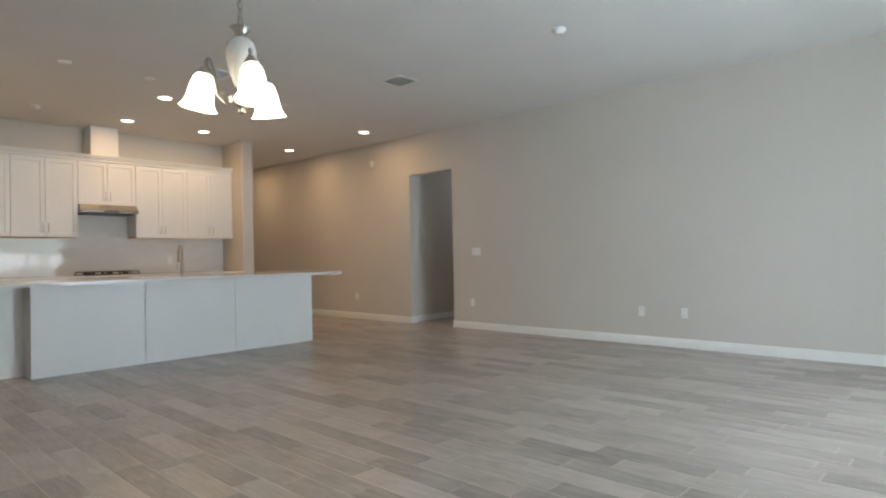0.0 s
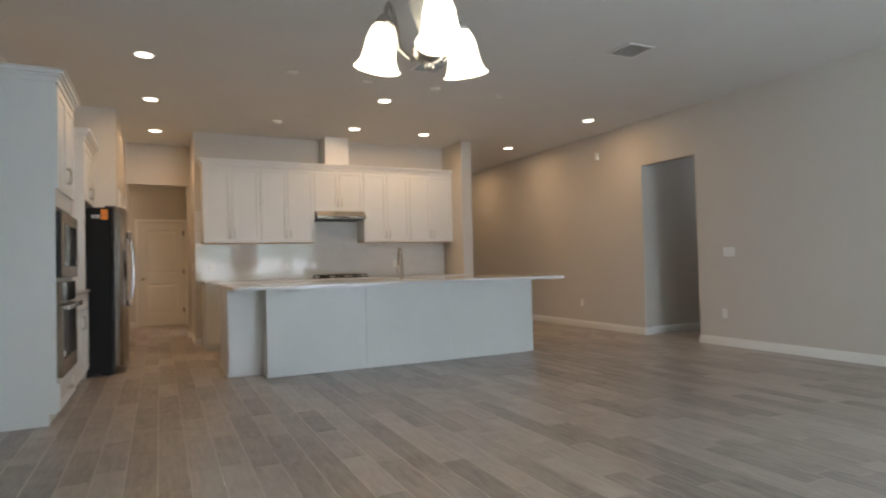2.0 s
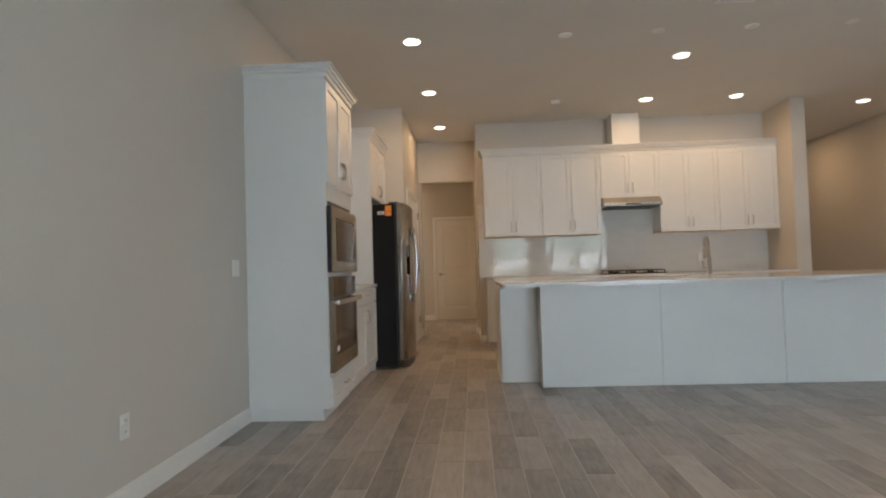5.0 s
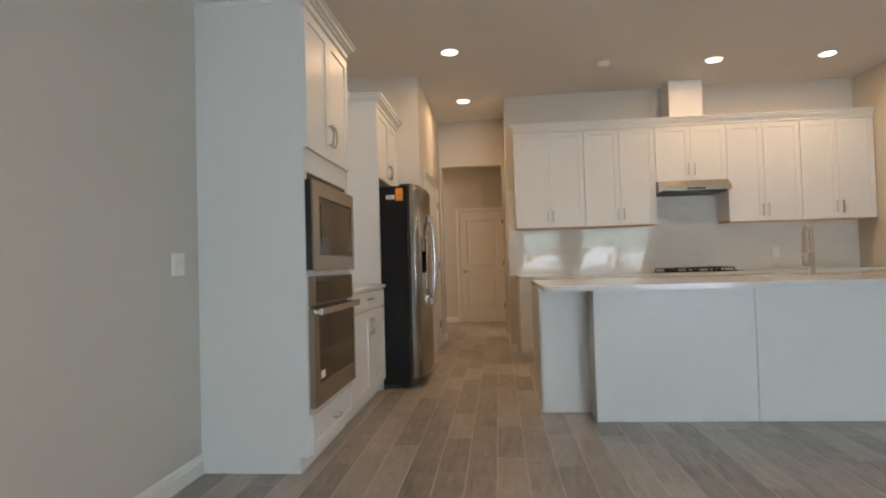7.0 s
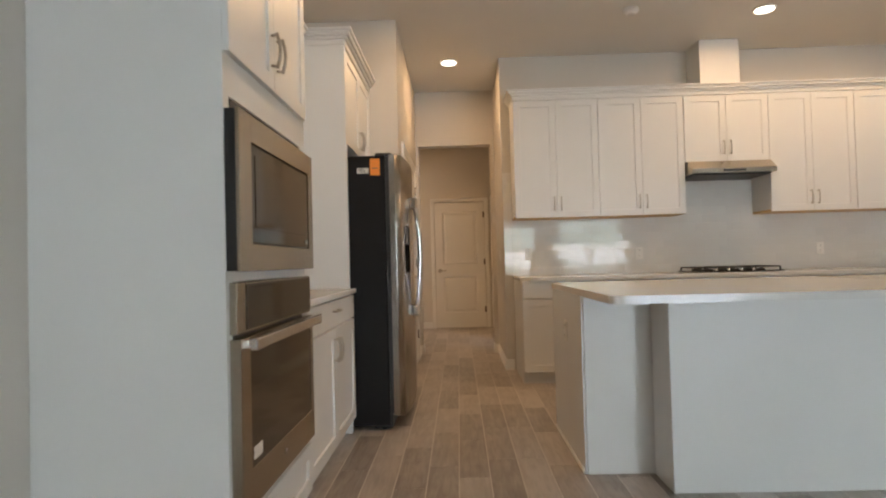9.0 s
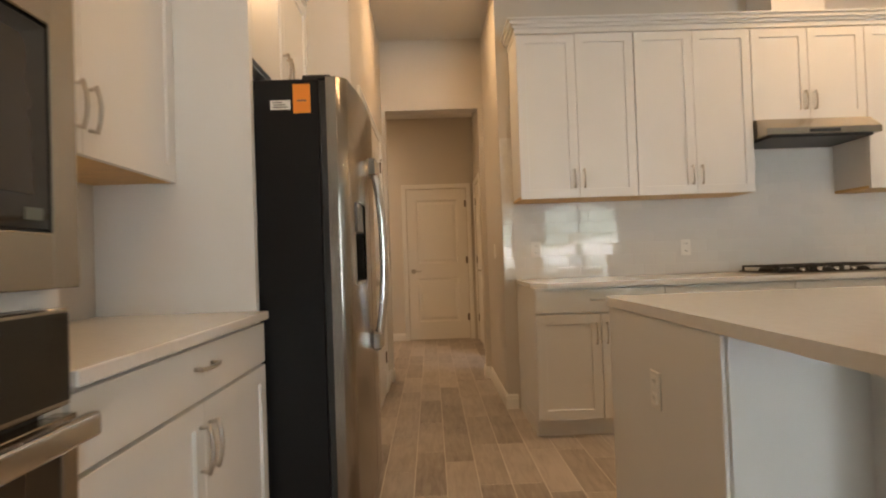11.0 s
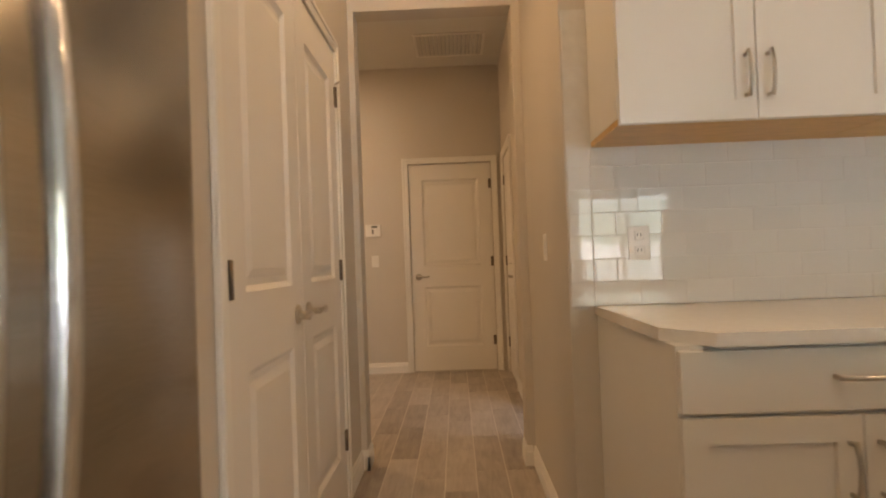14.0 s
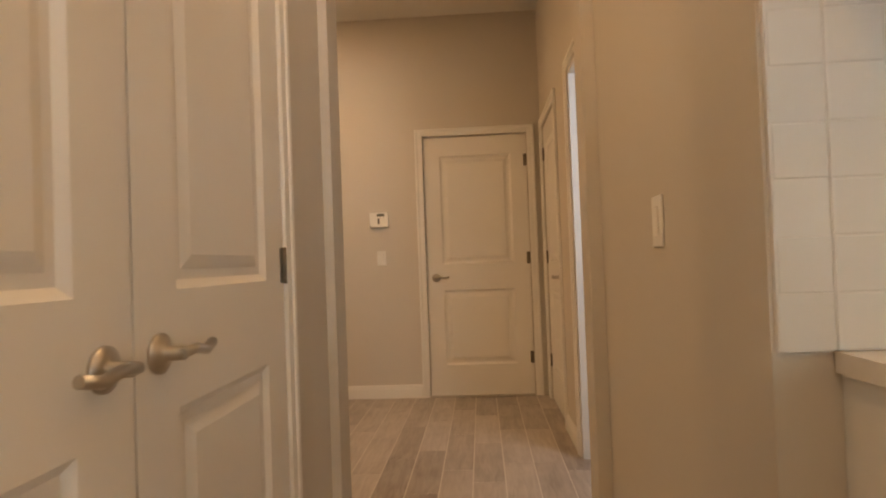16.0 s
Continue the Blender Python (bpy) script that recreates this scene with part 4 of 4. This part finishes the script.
# ---- ceiling fixtures ----
for cx, cy, cz in [(*c_, CEIL) for c_ in CANS] + [(*HALL_CAN, HALLZ)]:
    c = thing("recessed_light", (cx, cy, cz - 0.012), "lit recessed ceiling light with white trim", "ceiling light", "recessed lights in the ceiling")
    b = lathe([(0.062, 0.0115), (0.062, 0.004), (0.085, 0.0), (0.092, 0.004), (0.092, 0.0115)], (cx, cy, cz - 0.012), 28)
    part("trim", b, TRIM, c)
    part("lens", lathe([(0.0, 0.0), (0.074, 0.0), (0.074, 0.003), (0.0, 0.003)], (cx, cy, cz - 0.0135), 28), GLOW, c, "glowing lens")
for cx, cy in ((-7.83, 2.82), (-7.83, 3.63), (-7.83, 4.43), (-7.83, 5.28)):
    single("blank_cover", lathe([(0.0, 0.0), (0.05, 0.0), (0.058, 0.006), (0.058, 0.010), (0.0, 0.010)], (cx, cy, CEIL - 0.011), 24), PLATE, "round white blank cover plate on the ceiling", "cover plate", "blank covers above the island")
for cx, cy in ((-3.92, 5.64), (-9.94, 3.03)):
    s = thing("smoke_detector", (cx, cy, CEIL - 0.045), "round white smoke detector on the ceiling", "smoke detector")
    part("case", lathe([(0.0, 0.0), (0.035, 0.0), (0.052, 0.012), (0.062, 0.03), (0.062, 0.044), (0.0, 0.044)], (cx, cy, CEIL - 0.045), 28), PLATE, s)
    part("sensor_ring", lathe([(0.018, 0.0), (0.03, 0.0), (0.03, 0.003), (0.018, 0.003)], (cx, cy, CEIL - 0.0485), 20), VENTD, s)


def ceiling_vent(cx, cy, sx, sy, z, n, along_x, label, frame_mat, slat_mat, tilt=35):
    v = thing("ceiling_vent", (cx, cy, z - 0.012), label, "vent")
    bm = None
    for a in ((-sx / 2, sx / 2, -sy / 2, -sy / 2 + 0.025), (-sx / 2, sx / 2, sy / 2 - 0.025, sy / 2), (-sx / 2, -sx / 2 + 0.025, -sy / 2 + 0.025, sy / 2 - 0.025), (sx / 2 - 0.025, sx / 2, -sy / 2 + 0.025, sy / 2 - 0.025)):
        bm = box(cx + a[0], cx + a[1], cy + a[2], cy + a[3], z - 0.014, z - 0.001, 0.002, bm)
    part("frame", bm, frame_mat, v)
    part("backing", box(cx - sx / 2 + 0.025, cx + sx / 2 - 0.025, cy - sy / 2 + 0.025, cy + sy / 2 - 0.025, z - 0.003, z - 0.001), VENTD, v)
    for i in range(n):
        s = (i + 0.5) / n - 0.5
        if along_x:
            b = box(-sx / 2 + 0.026, sx / 2 - 0.026, -0.012, 0.012, -0.001, 0.001)
            b.transform(Matrix.Translation((cx, cy + s * (sy - 0.05), z - 0.012)) @ Matrix.Rotation(radians(tilt), 4, "X"))
        else:
            b = box(-0.012, 0.012, -sy / 2 + 0.026, sy / 2 - 0.026, -0.001, 0.001)
            b.transform(Matrix.Translation((cx + s * (sx - 0.05), cy, z - 0.012)) @ Matrix.Rotation(radians(tilt), 4, "Y"))
        part("slat", b, slat_mat, v)
    return v


ceiling_vent(-6.02, 5.65, 0.32, 0.32, CEIL, 9, True, "square white ceiling supply vent with slats", TRIM, PLATE)
ceiling_vent(-7.16, 4.05, 0.30, 0.30, CEIL, 7, False, "square white ceiling supply vent with slats", TRIM, PLATE)
ceiling_vent(-14.2, 1.65, 0.55, 0.62, HALLZ, 16, True, "white return air grille in the hall ceiling", TRIM, PLATE)

# ---- chandelier ----
HX, HY_, HZ = -3.51, 2.375, 1.735
ch = thing("chandelier", (HX, HY_, HZ), "lit three-arm brushed nickel chandelier with bell glass shades", "chandelier")
part("finial", lathe([(0.0, 0.0), (0.012, 0.004), (0.016, 0.016), (0.010, 0.026), (0.034, 0.034), (0.05, 0.05), (0.055, 0.07), (0.03, 0.085), (0.012, 0.09), (0.012, 0.14), (0.0, 0.14)], (HX, HY_, HZ), 24), NICKEL, ch)
part("stem", tube([(HX, HY_, HZ + 0.08), (HX, HY_, HZ + 0.13)], 0.012), NICKEL, ch)
part("glass_body", lathe([(0.012, 0.0), (0.03, 0.02), (0.05, 0.08), (0.064, 0.14), (0.066, 0.17), (0.056, 0.205), (0.036, 0.225), (0.0, 0.23)], (HX, HY_, HZ + 0.105), 28), ALAB, ch, "white alabaster glass vase body")
part("crown_cap", lathe([(0.0, 0.0), (0.02, 0.0), (0.026, 0.02), (0.05, 0.045), (0.046, 0.05), (0.02, 0.04), (0.012, 0.06), (0.0, 0.06)], (HX, HY_, HZ + 0.328), 20), NICKEL, ch)
zc = HZ + 0.388
i = 0
while zc < CEIL - 0.06:
    pts = []
    for k in range(13):
        a = 2 * math.pi * k / 12
        w = 0.011 * math.cos(a)
        pts.append((HX + (w if i % 2 else 0), HY_ + (0 if i % 2 else w), zc + 0.019 + 0.021 * math.sin(a)))
    part("chain_link", tube(pts, 0.0028, seg=6), NICKEL, ch)
    zc += 0.034
    i += 1
part("canopy", lathe([(0.0, 0.0), (0.012, 0.0), (0.02, 0.012), (0.06, 0.028), (0.065, 0.04), (0.0, 0.04)], (HX, HY_, CEIL - 0.041), 24), NICKEL, ch)
R = 0.148
for ang in (-13, 111, 228):
    ca, sa = math.cos(radians(ang)), math.sin(radians(ang))
    prof = [(0.025, 0.07), (0.06, 0.045), (0.10, 0.085), (0.112, 0.16), (0.125, 0.225), (0.136, 0.245), (0.148, 0.235), (R, 0.205)]
    pts = []
    for (r0, h0), (r1, h1) in zip(prof, prof[1:]):
        for s in (0, 0.34, 0.67):
            pts.append((HX + ca * (r0 + (r1 - r0) * s), HY_ + sa * (r0 + (r1 - r0) * s), HZ + h0 + (h1 - h0) * s))
    pts.append((HX + ca * R, HY_ + sa * R, HZ + 0.2))
    arm = part("arm", tube(pts, 0.0075), NICKEL, ch, "curved satin nickel arm")
    sx_, sy_, sz_ = HX + ca * R, HY_ + sa * R, HZ + 0.015
    lean = Matrix.Translation((sx_, sy_, sz_ + 0.2)) @ Matrix.Rotation(radians(-11), 4, Vector((-sa, ca, 0))) @ Matrix.Translation((-sx_, -sy_, -sz_ - 0.2))
    part("socket_cup", lathe([(0.0, 0.0), (0.034, 0.0), (0.032, 0.012), (0.018, 0.032), (0.008, 0.04), (0.006, 0.07), (0.0, 0.072)], (sx_, sy_, sz_ + 0.157), 18), NICKEL, arm, m=lean)
    part("shade", lathe([(0.079, 0.008), (0.072, 0.016), (0.061, 0.036), (0.055, 0.068), (0.051, 0.107), (0.041, 0.143), (0.030, 0.158), (0.028, 0.155), (0.038, 0.140), (0.047, 0.107), (0.051, 0.068), (0.057, 0.040), (0.068, 0.018), (0.075, 0.008)], (sx_, sy_, sz_), 28), SHADE, ch, "lit frosted bell glass shade", lean)
    bulb = new("bulb_lamp", bpy.data.lights.new("bulb_lamp", "POINT"))
    bulb.data.energy, bulb.data.color, bulb.data.shadow_soft_size = 5, WARM, 0.03
    bulb.location = (sx_, sy_, sz_ + 0.02)

# ---- wall tiles: white subway tiles behind the counter ----
bs = thing("backsplash", (BACK + 0.004, 4.06, CT), "glossy white subway tile backsplash in running bond", "backsplash", kind="structure")
part("grout_bed", box(BACK + 0.0005, BACK + 0.0094, 2.030, 6.015, CT + 0.001, UB + 0.48), GROUTT, bs)
TW, TH, TG = 0.1555, 0.0792, 0.003
tile_meshes = []
for variant in range(14):
    rv = random.Random(40 + variant)
    b = box(-0.001, 0.0055, 0, TW - TG, 0, TH - TG)
    ax, az = radians(rv.uniform(-0.4, 0.4)), radians(rv.uniform(-0.45, 0.45))
    bmesh.ops.bevel(b, geom=[e for e in b.edges if all(v.co.x > 0.005 for v in e.verts)], offset=0.0010, segments=1, profile=0.6, affect="EDGES")
    b.transform(Matrix.Rotation(ax, 4, "Y") @ Matrix.Rotation(az, 4, "Z"))
    me = bpy.data.meshes.new("tile")
    b.to_mesh(me)
    b.free()
    me.materials.append(TILE)
    tile_meshes.append(me)
rt = random.Random(8)
base = ROOT[bs]


def cut_tile(w, h):
    b = box(-0.001, 0.0055, 0, w, 0, h)
    me = bpy.data.meshes.new("tile")
    b.to_mesh(me)
    b.free()
    me.materials.append(TILE)
    return me


row = 0
z = CT + 0.003
while z < UB + 0.47:
    y = 2.112 - TW - (TW / 2 if row % 2 else 0)
    top = min(TH - TG, UB + 0.478 - z)
    while y < 6.012:
        a, b_ = max(y, 2.032), min(y + TW - TG, 6.012)
        above = z + 0.02 > UB
        if b_ - a > 0.012 and top > 0.01 and (not above or (3.66 < a < 4.50)):
            whole = b_ - a > TW - TG - 0.001 and top > TH - TG - 0.001
            o = new("tile", rt.choice(tile_meshes) if whole else cut_tile(b_ - a, top))
            o.parent = bs
            o.location = Vector((BACK + 0.005, a, z)) - base
        y += TW
    z += TH
    row += 1
part("tile_edge", box(BACK + 0.0095, BACK + 0.0128, 2.108, 2.113, CT + 0.002, UB - 0.001, 0.001), GROUTT, bs, "thin caulk line up the tiles")
plate("outlet", facing_px(BACK + 0.011), 2.265, 1.135, "white duplex outlet on the tiled backsplash")
plate("outlet", facing_px(BACK + 0.011), 3.35, 1.115, "white duplex outlet on the tiled backsplash")
plate("outlet", facing_px(BACK + 0.011), 5.1, 1.12, "white duplex outlet on the tiled backsplash")

# ---- floor planks ----
PW, PLEN, PG = 0.1567, 0.613, 0.0045
floor_ob = bpy.data.objects["floor"]
pv = box(0, PLEN - PG, 0, PW - PG, -0.006, 0.0)
bmesh.ops.bevel(pv, geom=[e for e in pv.edges if all(v.co.z > -0.001 for v in e.verts)], offset=0.0012, segments=1, affect="EDGES")
plank_mesh = bpy.data.meshes.new("plank")
pv.to_mesh(plank_mesh)
pv.free()
plank_mesh.materials.append(PLANK)
REGIONS = [(X0 + 0.1, X1, -0.5, 8.02), (-8.3, -7.0, 8.02, 10.6)]
near, far_v, far_f = 0, [], []
rp = random.Random(21)
nrow = int((10.6 + 0.5) / PW) + 2
ystart = 1.392 - PW * 13
for r in range(nrow):
    ya = ystart + r * PW
    shift = rp.random() * PLEN
    xa = X0 - shift
    while xa < X1:
        for q0, q1, q2, q3 in REGIONS:
            a, b_ = max(xa, q0), min(xa + PLEN - PG, q1)
            c, d = max(ya, q2), min(ya + PW - PG, q3)
            if b_ - a < 0.03 or d - c < 0.03:
                continue
            full = b_ - a > PLEN - PG - 0.001 and d - c > PW - PG - 0.001
            inner = not (a > -9.0 and b_ < -7.9 and c > 2.3 and d < 5.8)
            if full and inner and near < 300 and -14.8 < a and 0.9 < c < 4.2 and (a > -8.6 or c < 2.1):
                o = new("plank", plank_mesh)
                o.parent = floor_ob
                o.location = (a, c, 0)
                near += 1
            else:
                k = len(far_v)
                far_v += [(a, c, -0.003), (b_, c, -0.003), (b_, d, -0.003), (a, d, -0.003), (a + 0.0012, c + 0.0012, 0), (b_ - 0.0012, c + 0.0012, 0), (b_ - 0.0012, d - 0.0012, 0), (a + 0.0012, d - 0.0012, 0)]
                far_f += [(k + 4, k + 5, k + 6, k + 7), (k, k + 1, k + 5, k + 4), (k + 1, k + 2, k + 6, k + 5), (k + 2, k + 3, k + 7, k + 6), (k + 3, k, k + 4, k + 7)]
        xa += PLEN
me = bpy.data.meshes.new("planks")
me.from_pydata(far_v, [], far_f)
me.materials.append(PLANKI)
rest = new("planks", me)
rest.parent = floor_ob
tagged(rest, kind="stuff")
